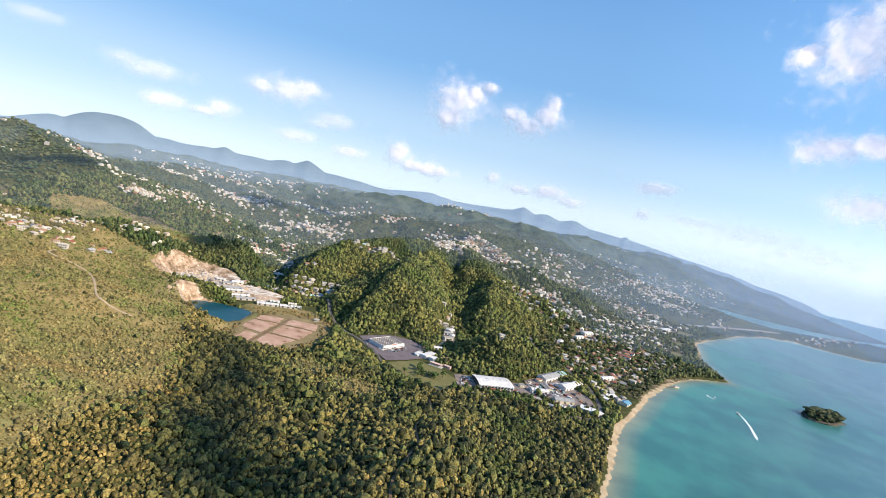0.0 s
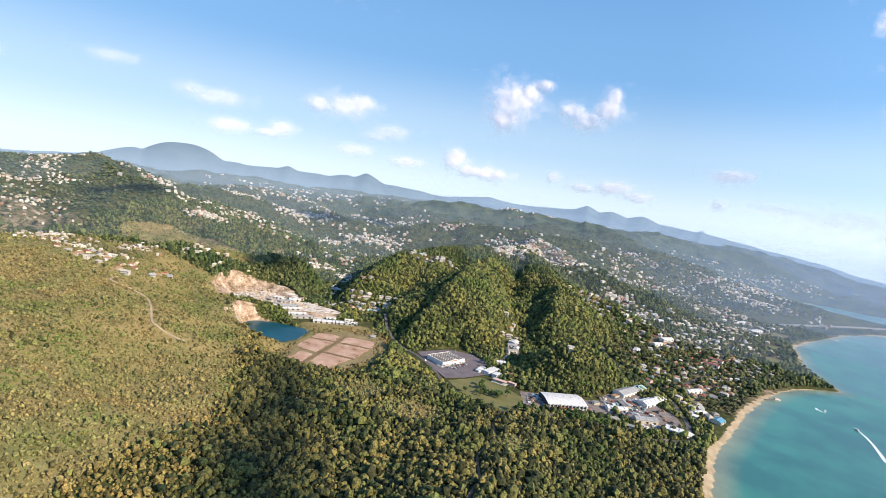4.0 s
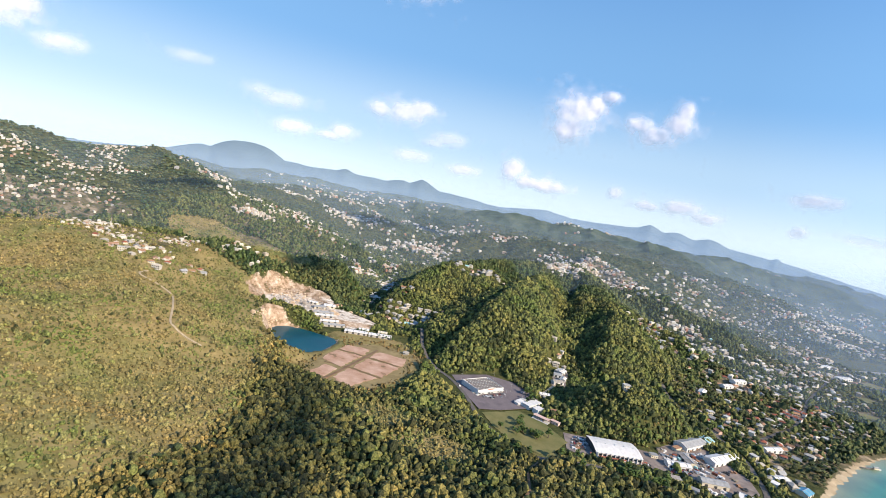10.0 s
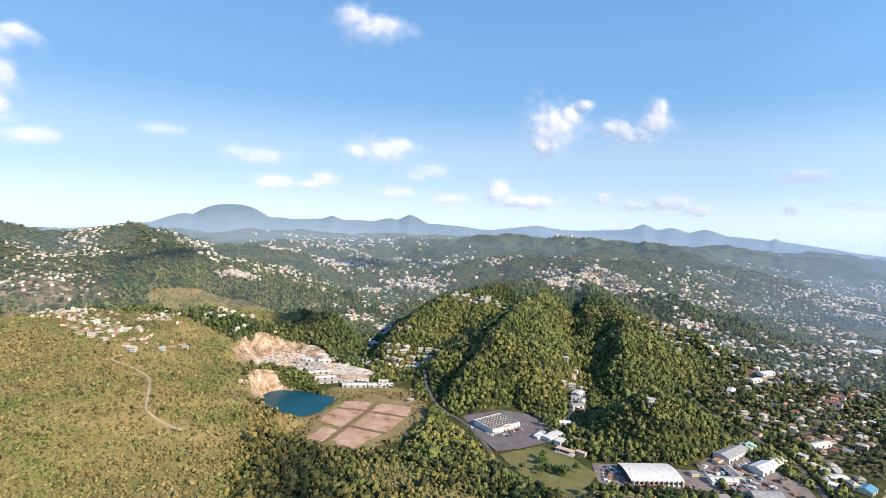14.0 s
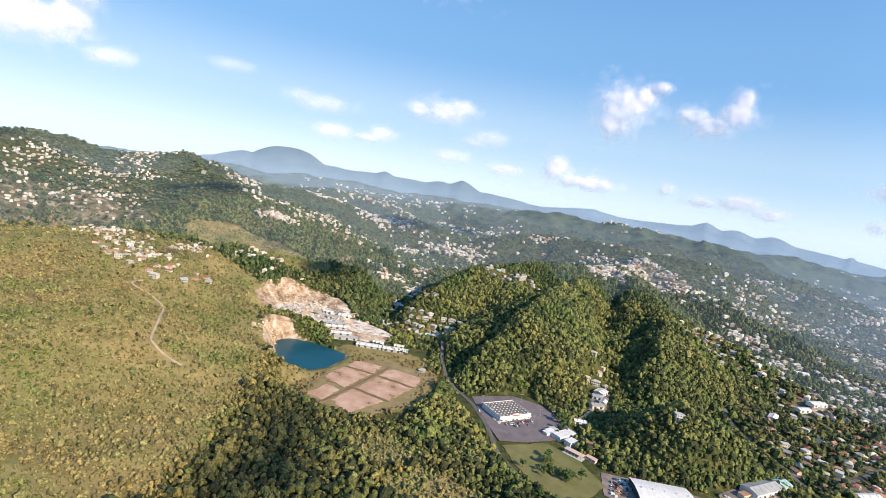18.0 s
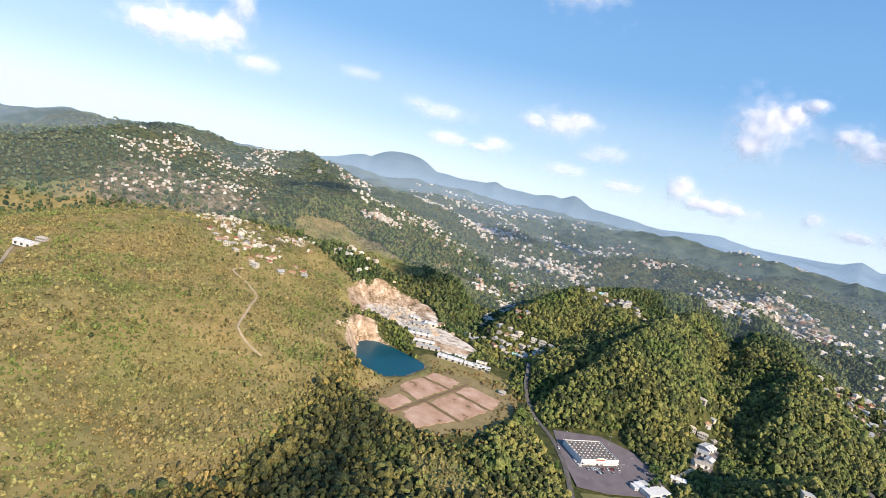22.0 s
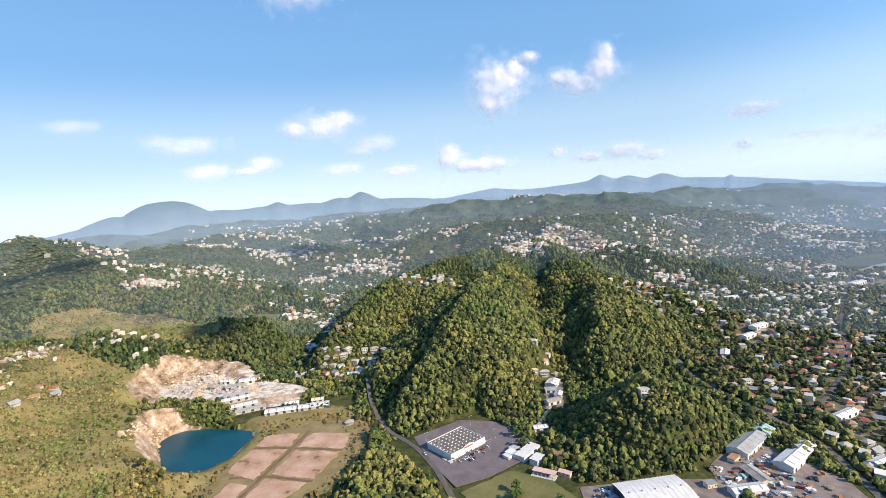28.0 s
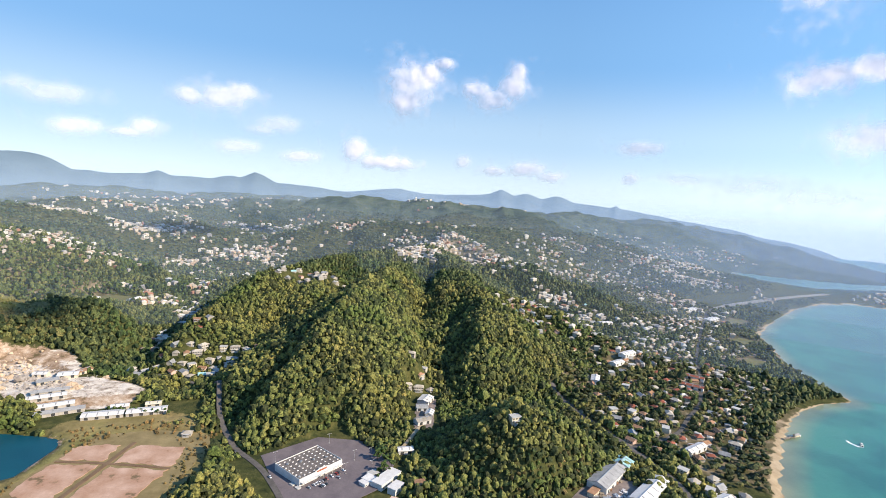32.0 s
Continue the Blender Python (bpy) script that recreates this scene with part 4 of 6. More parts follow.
def near_houses():
    pick = lambda w: rs.choice(len(STYLES), p=np.array(w) / sum(w))
    pale, mixed, red = [4, 3, 1, 1, 2, 3, 0.4, 1], [3, 2, 3, 3, 1, 1, 0.3, 3], [1, 1, 5, 4, 1, 1, 0, 4]
    for cx, cy, a, b, n, turn, gap, w in (
            (-284, 1112, 84, 30, 36, 12, 12, pale), (-196, 1380, 62, 34, 24, 0, 13, pale), (32, 1090, 20, 30, 6, 0, 13, pale), (215, 1345, 60, 60, 20, 60, 15, mixed), (385, 1090, 120, 130, 44, 40, 17, red),
            (330, 1010, 80, 70, 24, 0, 14, mixed), (345, 880, 28, 60, 9, 60, 15, pale), (-665, 862, 120, 70, 24, 20, 14, mixed),
            (370, 1300, 120, 120, 26, 60, 17, mixed), (470, 1230, 100, 90, 22, 50, 17, mixed), (-330, 1190, 30, 60, 7, 30, 14, mixed), (370, 1540, 70, 45, 12, 20, 18, pale)):
        for x, y in place(cx, cy, a, b, n, turn, gap):
            put_house(pick(w), x, y, rs.uniform(0, 180), 12 if cx == -196 else 8.5)
            if cy > 1300:
                HOUSES.append((x - 11 * (x - 30) / math.hypot(x - 30, y), y - 11, 10))
    put_house(4, 130, 900, 20, 7)
    put_house(5, -770, 584, 30, 12)
    put_house(5, -612, 808, 15, 12)
    put_house(0, -212, 937, 10)


near_houses()


# ---- distant houses, past counting ----
m, nt, b = material("distant_house_paint", 0.8, 0, 0.3)
geo = nt.nodes.new("ShaderNodeNewGeometry")
hr = nt.nodes.new("ShaderNodeValToRGB")
hr.color_ramp.interpolation = "CONSTANT"
e = hr.color_ramp.elements
e.new(0.25), e.new(0.5), e.new(0.74), e.new(0.84), e.new(0.93)
for el, (p, c) in zip(e, ((0, (0.64, 0.59, 0.52)), (0.25, (0.48, 0.40, 0.31)), (0.5, (0.58, 0.52, 0.44)), (0.74, (0.43, 0.32, 0.23)), (0.84, (0.36, 0.34, 0.32)), (0.93, (0.38, 0.20, 0.13)))):
    el.position, el.color = p, (*c, 1)
nt.links.new(geo.outputs["Random Per Island"], hr.inputs["Fac"])
hs, _ = noise_ramp(nt, 0.6, [(0.3, (0.82, 0.8, 0.78)), (0.7, (1, 1, 1))])
nt.links.new(mix(nt, "MULTIPLY", 1.0, hr.outputs[0], hs.outputs[0]), b.inputs["Base Color"])
M_FARHOUSE = m
HOUSE_V = np.array([(-1, -1, -1), (1, -1, -1), (1, 1, -1), (-1, 1, -1), (-1, -1, 1), (1, -1, 1), (1, 1, 1), (-1, 1, 1), (-1.1, -1.15, 1), (1.1, -1.15, 1), (1.1, 1.15, 1), (-1.1, 1.15, 1), (-0.5, 0, 1.65), (0.5, 0, 1.65)], float)
HOUSE_F = np.array([(0, 1, 5), (0, 5, 4), (1, 2, 6), (1, 6, 5), (2, 3, 7), (2, 7, 6), (3, 0, 4), (3, 4, 7), (4, 5, 9), (4, 9, 8), (5, 6, 10), (5, 10, 9), (6, 7, 11), (6, 11, 10), (7, 4, 8), (7, 8, 11),
                    (8, 9, 13), (8, 13, 12), (9, 10, 13), (10, 11, 12), (10, 12, 13), (11, 8, 12)])


def far_houses(name, spots, size, label):
    SPOTS.extend(spots)
    x, y = np.array(spots).T
    n = len(x)
    z = ground_at(x, y)
    ang = rs.uniform(0, 6.28, n)[:, None]
    L, W, h = (rs.uniform(0.75, 1.35, (n, 1)) * size * f for f in (0.62, 0.46, 0.36))
    vx, vy = HOUSE_V[None, :, 0] * L, HOUSE_V[None, :, 1] * W
    v = np.stack([vx * np.cos(ang) - vy * np.sin(ang) + x[:, None], vx * np.sin(ang) + vy * np.cos(ang) + y[:, None], HOUSE_V[None, :, 2] * h + z[:, None] + h * 0.8 + 0.2], -1).reshape(-1, 3)
    f = (HOUSE_F[None] + (np.arange(n) * 14)[:, None, None]).reshape(-1, 3)
    return tagged(fast_mesh(name, v, f, M_FARHOUSE, False), label, "houses", kind="stuff")


def village(cx, cy, a, b, n, turn=0):
    k = rs.normal(0, 0.5, (n * 2, 2))
    k = k[(k ** 2).sum(1) < 1.2][:n]
    c, s = math.cos(radians(turn)), math.sin(radians(turn))
    x, y = cx + k[:, 0] * a * c - k[:, 1] * b * s, cy + k[:, 0] * a * s + k[:, 1] * b * c
    ok = (shore_distance(x, y) > 25) & (road_gap(x, y) > 6) & (pad_gap(x, y) > 8) & off_houses(x, y)
    return list(zip(x[ok], y[ok]))


far_houses("village_houses", village(-1150, 1010, 221, 127, 50, 60) + village(-1400, 1030, 114, 143, 85, 63) + village(-1137, 879, 99, 66, 36, 64) + village(-1440, 1150, 114, 99, 80, 61) + village(-1330, 1240, 96, 121, 80, 57), 4.9, "pale houses crowded over the hillside")
far_houses("village_houses", village(-1420, 1400, 68, 88, 50, 56) + village(-1500, 1500, 45, 99, 50, 120) + village(-904, 949, 72, 99, 70, 56) + village(-740, 890, 56, 121, 50, 54) + village(-1160, 1120, 114, 99, 60, 54)
           + village(-764, 1024, 54, 66, 45, 48) + village(-1280, 1330, 68, 66, 40, 54), 4.9, "white houses climbing the far hillside")
far_houses("village_houses", village(-960, 1560, 110, 110, 110, 38) + village(-887, 1419, 72, 26, 60, 40) + village(-1250, 1690, 66, 110, 50, 43) + village(-860, 1640, 73, 100, 60, 35) + village(-746, 1633, 68, 110, 40, 30)
           + village(-548, 1487, 54, 46, 40, 26) + village(-440, 1400, 30, 90, 34, 24) + village(-405, 1230, 16, 60, 14, 14) + village(-499, 1610, 34, 80, 30, 22) + village(-660, 1080, 60, 50, 14), 7.0, "close rows of white houses in the valley")
far_houses("village_houses", village(-1157, 2008, 91, 66, 30, 35) + village(-870, 1999, 84, 150, 55, 28) + village(-808, 2104, 65, 150, 40, 25) + village(-627, 1796, 72, 92, 40, 24) + village(-496, 1994, 78, 97, 30, 17)
           + village(-496, 2500, 100, 180, 25, 13) + village(-272, 2195, 105, 34, 35, 9), 7.2, "scattered white houses along the middle ridges")
far_houses("village_houses", village(-20, 1690, 74, 50, 90, 3) + village(10, 1640, 60, 60, 60, 1) + village(60, 1850, 106, 120, 150, 0) + village(-60, 1960, 79, 120, 50, 2) + village(190, 1800, 102, 90, 80, -4)
           + village(-120, 1720, 60, 24, 24, 20), 7.0, "white and red-roofed houses of the hilltop town")
far_houses("village_houses", village(240, 1390, 84, 90, 40, -11) + village(333, 1602, 59, 40, 30, -13) + village(376, 1523, 52, 90, 40, -15) + village(411, 2100, 125, 120, 50, -11) + village(501, 1990, 99, 150, 60, -15)
           + village(300, 1540, 120, 80, 50, 30), 7.5, "pale houses strung along the wooded slopes")
far_houses("village_houses", village(480, 1340, 120, 120, 95, 60) + village(520, 1190, 90, 70, 40, 40) + village(430, 1100, 120, 90, 40, 40) + village(600, 1420, 90, 120, 90, 60) + village(620, 1570, 120, 110, 150, 60) + village(700, 1850, 130, 130, 140) + village(640, 2080, 160, 130, 110, 45), 5.4,
           "crowded low houses of the coastal suburb")
far_houses("village_houses", village(930, 2150, 150, 160, 130, 30) + village(1080, 2460, 200, 90, 130, 30) + village(850, 2330, 140, 90, 70) + village(1650, 2150, 260, 60, 60, 25) + village(1300, 2900, 420, 120, 130, 0)
           + village(560, 2410, 160, 90, 60), 7, "pale town buildings round the harbour")
far_houses("village_houses", village(-1160, 2040, 160, 100, 70) + village(-890, 2050, 140, 90, 80) + village(-540, 1940, 140, 90, 80) + village(-1100, 2350, 300, 120, 90) + village(-500, 2400, 300, 140, 90), 9,
           "small pale houses across the wooded hills")
far_houses("commercial_blocks", village(560, 1480, 130, 160, 36, 60) + village(700, 1760, 120, 160, 40, 45) + village(390, 1330, 100, 80, 12) + village(980, 2200, 150, 120, 30) + village(-560, 1500, 120, 50, 12), 9,
           "long pale roofs of shops and stores")
sx, sy = rs.uniform(-2100, 1200, 3200), rs.uniform(1450, 3700, 3200)
ok = (fbm(sx, sy, 300, 91, 3) > 0.47) & (shore_distance(sx, sy) > 60) & off_houses(sx, sy) & seen(sx, sy) & (np.hypot(sx, sy) < 3900)
far_houses("village_houses", list(zip(sx[ok], sy[ok]))[:900], 9, "scattered pale houses on the distant hills")


# ---- supermarket ----
def supermarket():
    t = thing("supermarket", (-69, 886, 5.9), 51, "large white supermarket with rows of roof lights", "supermarket")
    L, W, h = 50, 39, 7.2
    for k, bx in enumerate(((-L / 2, L / 2, -W / 2, -W / 2 + 0.4, -1, h), (-L / 2, L / 2, W / 2 - 0.4, W / 2, -1, h), (-L / 2, -L / 2 + 0.4, -W / 2 + 0.4, W / 2 - 0.4, -1, h), (L / 2 - 0.4, L / 2, -W / 2 + 0.4, W / 2 - 0.4, -1, h))):
        w = part("wall", boxes(bx), M_WHITE, t)
        if k == 0:
            for x in (-21, -15, 15, 21):
                shared("window", mesh_of("window", boxes((-2, 2, -0.06, 0.06, 0, 2.2)), M_GLASS), w, (x, -W / 2 - 0.03, 1.0))
            for x in (-3, 3):
                shared("door", mesh_of("door", boxes((-1.6, 1.6, -0.06, 0.06, 0, 2.8)), M_GLASS), w, (x, -W / 2 - 0.03, -0.9 + 0.9))
    part("roof", boxes((-L / 2 + 0.4, L / 2 - 0.4, -W / 2 + 0.4, W / 2 - 0.4, h - 1.3, h - 0.9)), M_DECK, t, "dull brown-grey flat roof deck")
    part("canopy", boxes((-24, 24, -W / 2 - 3.2, -W / 2 - 0.02, 3.6, 4.1)), M_WHITE, t)
    for x in (-22, -11, 0, 11, 22):
        part("column", rod(x, -W / 2 - 2.8, -0.9, 3.6, 0.22), M_CONC, t)
    bm = bmesh.new()
    pts = [(-9 + 18 * k / 12, h + 0.0 + 2.2 * math.sin(math.pi * k / 12)) for k in range(13)]
    for yy in (-W / 2 - 0.25, -W / 2 - 0.03):
        bm.faces.new([bm.verts.new((x, yy, z)) for x, z in pts] + [bm.verts.new((9, yy, h - 2)), bm.verts.new((-9, yy, h - 2))])
    part("sign_panel", bm, M_WHITE, t, "raised arched white sign panel")
    part("sign_band", boxes((-6, 6, -W / 2 - 0.36, -W / 2 - 0.27, h - 1.2, h + 0.4)), M_ROOFR, t, "dark red lettering reduced to a bar")
    light = mesh_of("roof_light", boxes((-0.85, 0.85, -0.5, 0.5, 0, 0.5), (-0.7, 0.7, -0.35, 0.35, 0.5, 0.7)), M_ROOFW)
    unit = mesh_of("roof_unit", boxes((-1.1, 1.1, -0.9, 0.9, 0, 1.3), (-0.7, 0.7, -0.6, 0.6, 1.3, 1.55)), M_METAL)
    for i in range(9):
        for j in range(7):
            if (i * 7 + j * 3) % 11:
                shared("roof_light", light, t, (-22.4 + i * 5.6, -15.6 + j * 5.2, h - 0.9))
            else:
                shared("roof_unit", unit, t, (-22.4 + i * 5.6, -15.6 + j * 5.2, h - 0.9), 20)
    for x in (-20, -12):
        part("loading_dock", boxes((-L / 2 - 4, -L / 2 - 0.02, x - 2.5, x + 2.5, -1, 0.9)), M_CONC, t)
    return t


supermarket()


def sheds(at, turn, L, W, h, rise, wall, roof, label, bays=4, name="warehouse"):
    t = thing(name, at, turn, label, "warehouse", "industrial sheds")
    part("wall", block(L, W, -1.5, h, rise), wall, t)
    bm = gable(L, W, rise, 0.6)
    bmesh.ops.translate(bm, verts=bm.verts, vec=(0, 0, h + 0.03))
    part("roof", bm, roof, t)
    part("ridge_cap", boxes((-L / 2, L / 2, -0.4, 0.4, h + rise + 0.2, h + rise + 0.45)), M_METAL, t)
    door = mesh_of("shutter", boxes((-1.8, 1.8, -0.07, 0.07, 0, 3.4)), M_DARK)
    for k in range(bays):
        x = -L / 2 + (k + 0.5) * L / bays
        for sgn in (-1, 1):
            shared("shutter", door, t, (x, sgn * (W / 2 + 0.03), -0.2))
        sl = boxes((-0.6, 0.6, -W * 0.2, W * 0.2, 0, 0.12))
        ob = part("skylight", sl, M_ROOFG, t)
        ob.matrix_basis = pose(x, -W / 4, h + rise / 2 + 0.32, math.degrees(math.atan2(rise, W / 2)), 0, 0)
    return t


# ---- long white hall ----
def hall():
    t = thing("sports_hall", (119, 804, 4.5), 17, "long white hall with a low curved roof and ribbed front", "hall")
    L, W, h = 59, 41, 6.2
    n = 14
    arc = [(-W / 2 + W * k / n, h + 2.6 * math.sin(math.pi * k / n) ** 0.9) for k in range(n + 1)]
    bm = bmesh.new()
    rows = [[bm.verts.new((x, y, z + dz)) for y, z in arc] for x, dz in ((-L / 2 - 0.5, 0.3), (L / 2 + 0.5, 0.3))]
    for k in range(n):
        bm.faces.new((rows[0][k], rows[0][k + 1], rows[1][k + 1], rows[1][k]))
    bmesh.ops.recalc_face_normals(bm, faces=bm.faces)
    bmesh.ops.solidify(bm, geom=bm.faces, thickness=0.25)
    part("roof", bm, M_ROOFW, t, "bright white curved metal roof")
    part("front_wall", boxes((-L / 2, L / 2, -W / 2, -W / 2 + 0.3, -1.5, h)), M_WHITE, t)
    part("back_wall", boxes((-L / 2, L / 2, W / 2 - 0.3, W / 2, -1.5, h)), M_WHITE, t)
    for x, nm in ((-L / 2, "end_wall"), (L / 2 - 0.3, "end_wall")):
        bm = bmesh.new()
        for xx in (x, x + 0.3):
            bm.faces.new([bm.verts.new((xx, y, z)) for y, z in arc] + [bm.verts.new((xx, W / 2, -1.5)), bm.verts.new((xx, -W / 2, -1.5))])
        # left end all dark: its entrance and its shade put into one colour
        part(nm, bm, M_WHITE if x > 0 else M_DARK, t)
    rib = mesh_of("rib", boxes((-0.35, 0.35, -1.6, 0, -1.5, h + 0.6)), M_WHITE)
    for k in range(11):
        shared("rib", rib, t, (-L / 2 + 2 + k * (L - 4) / 10, -W / 2 - 0.01, 0))
    bay = mesh_of("bay_window", boxes((-2.2, 2.2, -0.06, 0.06, 0, 2.4)), M_GLASS)
    for k in range(10):
        shared("window", bay, t, (-L / 2 + 5.6 + k * (L - 4) / 10, -W / 2 - 0.04, 2.6))
    for k in range(13):
        x = -L / 2 + 2.5 + k * (L - 5) / 12
        seam = bmesh.new()
        up = [[seam.verts.new((x + dx, y, z + 0.58 + (0.1 if dz else 0))) for y, z in arc] for dx, dz in ((-0.12, 0), (-0.12, 1), (0.12, 1), (0.12, 0))]
        for p0, p1 in zip(up, up[1:]):
            for j in range(n):
                seam.faces.new((p0[j], p0[j + 1], p1[j + 1], p1[j]))
        bmesh.ops.recalc_face_normals(seam, faces=seam.faces)
        part("roof_seam", seam, M_ROOFW, t)
    part("awning", boxes((-26, 8, -W / 2 - 5, -W / 2 - 1.7, 3.0, 3.3)), M_ROOFR, t, "faded red awning along the front")
    for k in range(5):
        part("roof_vent", rod(-24 + 12 * k, 0, h + 2.7, h + 3.9, 0.9, 0.7, 10), M_METAL, t)
    return t


hall()
sheds((231, 902, 4.4), 49, 62, 20, 6, 3.0, M_WHITE, M_ROOFG, "long grey-roofed industrial shed beside the hill", 6)
sheds((252, 924, 4.4), 49, 16, 18, 7, 2.5, M_WHITE, M_ROOFT, "teal-roofed end bay of the shed", 2)
sheds((258, 872, 4.4), 46, 46, 17, 6, 2.6, M_WHITE, M_ROOFW, "white-roofed shed in the stony yard", 4)
sheds((277, 893, 4.4), 46, 16, 15, 5, 2.4, M_CREAM, M_ROOFW, "pale shed extension with a white roof", 2)
sheds((198, 818, 4.4), 15, 30, 12, 4.5, 1.8, M_WHITE, M_ROOFW, "narrow white workshop roof in the yard", 3)
sheds((214, 842, 4.4), 108, 26, 12, 4, 1.8, M_CREAM, M_GRAVEL, "sandy-coloured open store with low walls", 3)
sheds((234, 796, 4.4), 12, 32, 14, 5, 2.2, M_CREAM, M_ROOFG, "grey metal workshop near the beach road", 3)
sheds((268, 776, 4.4), -22, 22, 15, 6, 3.0, M_WHITE, M_ROOFW, "white gabled store behind the beach", 2)
sheds((330, 870, float(ground_at(330, 870)) + 0.4), 30, 20, 12, 4, 2, M_WHITE, M_ROOFW, "white beach restaurant with a metal roof", 2)
sheds((352, 852, float(ground_at(352, 852)) + 0.4), 50, 18, 14, 4, 2.4, M_CREAM, M_BLUEROOF, "bright blue roofed beach building", 2)
for x, y, turn, L, W, roof, lab in ((-420, 1052, 25, 22, 16, M_ROOFW, "white crusher house at the quarry"), (-384, 972, 34, 46, 12, M_ROOFW, "long white-roofed quarry shed"), (-366, 963, 34, 46, 10, M_ROOFG, "long grey-roofed quarry shed"),
                                    (-398, 984, 34, 40, 11, M_ROOFW, "long white-roofed quarry shed"), (-404, 1000, 34, 36, 9, M_ROOFG, "grey metal quarry store"), (-317, 962, 21, 40, 14, M_ROOFW, "long white-roofed depot by the road"),
                                    (-277, 977, 21, 40, 14, M_ROOFW, "long white-roofed depot by the road"), (-430, 1030, 40, 22, 12, M_ROOFG, "grey metal crushing plant on the quarry floor"), (-455, 1052, 10, 16, 10, M_ROOFW, "white sorting shed on the quarry floor"), (-412, 1068, 70, 18, 11, M_ROOFO, "rusty plant building on the quarry floor"), (-312, 984, 21, 18, 9, M_ROOFW, "small white-roofed depot store"), (-280, 996, 21, 16, 9, M_CREAM, "small pale-roofed depot store")):
    sheds((x, y, float(ground_at(x, y)) + 0.5), turn, L, W, 3.4, 1.5, M_CREAM if L < 30 else M_HWALL, roof, lab, max(2, L // 10))


for x, y, turn, L, W, roof, lab in ((40, 1050, 70, 20, 15, M_ROOFW, "large pale-roofed workshop in the narrow valley"), (36, 1026, 10, 14, 11, M_ROOFG, "grey-roofed garage in the narrow valley"),
                                    (46, 1010, 80, 13, 9, M_ROOFW, "small white house-like store in the narrow valley"), (38, 990, 30, 18, 11, M_HROOF, "dull-roofed store among the trees"), (22, 930, 15, 16, 9, M_ROOFW, "pale-roofed store behind the restaurant"),
                                    (352, 968, 35, 34, 10, M_ROOFW, "long white curved-looking guesthouse roof"), (362, 1250, 40, 36, 12, M_ROOFW, "long pale commercial roof in the suburb"), (384, 1272, 40, 34, 14, M_ROOFW, "long pale commercial roof in the suburb"),
                                    (448, 1166, -35, 30, 12, M_ROOFR, "long red-roofed school block in the suburb"), (470, 1205, -35, 28, 11, M_ROOFR, "long red-roofed school block in the suburb"), (420, 1500, 20, 30, 14, M_ROOFW, "pale store roof on the suburb slope"),
                                    (730, 1640, 40, 52, 18, M_ROOFW, "long white store by the playing field"), (722, 1727, 40, 50, 20, M_ROOFW, "long white store by the playing field"), (300, 1175, 70, 26, 12, M_ROOFW, "pale store beside the winding road")):
    sheds((x, y, float(ground_at(x, y)) + 0.8), turn, L, W, 4.2, 1.6, M_WHITE, roof, lab, max(2, L // 10), "store_building")
    HOUSES.append((x, y, L * 0.62))
    HOUSES.append((x - 10 * x / math.hypot(x, y), y - 10, L * 0.5))


sheds((-768, 566, float(ground_at(-768, 566)) + 1.2), 25, 28, 13, 5, 2, M_WHITE, M_ROOFW, "large white house in a clearing on the dry hill", 3, "hill_house")
HOUSES.append((-768, 566, 20))
HOUSES.append((-758, 552, 14))
sheds((-645, 1424, 18.3), 5, 34, 14, 6, 2, M_WHITE, M_ROOFW, "white pavilion beside the sports field", 3, "pavilion")
sheds((-566, 1440, 18.3), 80, 30, 12, 5, 2, M_WHITE, M_ROOFW, "white school block beside the sports field", 3, "school_block")


def gravel_pile(x, y, r):
    t = thing("gravel_pile", (x, y, float(ground_at(x, y)) - 0.4), rs.uniform(0, 360), "pale heap of crushed stone on the quarry floor", "gravel heap", "quarry heaps")
    bm = bmesh.new()
    bmesh.ops.create_cone(bm, cap_ends=False, segments=16, radius1=r, radius2=0.1 * r, depth=0.55 * r, matrix=Matrix.Translation((0, 0, 0.275 * r)))
    bmesh.ops.subdivide_edges(bm, edges=bm.edges[:], cuts=2)
    for v in bm.verts:
        v.co += Vector((1, 1, 0.7)) * 0.16 * r * noise.noise(v.co * 0.5 + Vector((x, y, 0)))
    part("stone", bm, M_GRAVEL if r < 7 else M_ROCK, t)


for k in range(34):
    u = rs.uniform(0, 1)
    gravel_pile(-505 + 110 * u + rs.uniform(-30, 30), 1050 - 22 * u + rs.uniform(-34, 30), rs.uniform(3, 8))


def boulders(name, cx, cy, a, b, n, size, mat, label):
    k = rs.normal(0, 0.55, (n, 2))
    x, y = cx + k[:, 0] * a, cy + k[:, 1] * b
    return crowns(name, x, y, rs.gamma(2, size / 2, n) + 0.4, 0.75, DOMES, mat, label, "rocks", 0.0)


boulders("quarry_rocks", -470, 1030, 80, 34, 420, 0.8, M_GRAVEL, "pale broken rock strewn over the quarry floor")
boulders("quarry_rocks", -520, 1070, 60, 36, 260, 1.1, M_ROCK, "pale broken rock below the quarry face")
boulders("lake_rocks", -438, 862, 9, 36, 150, 1.1, M_ROCK, "pale sandstone blocks on the lake bank")


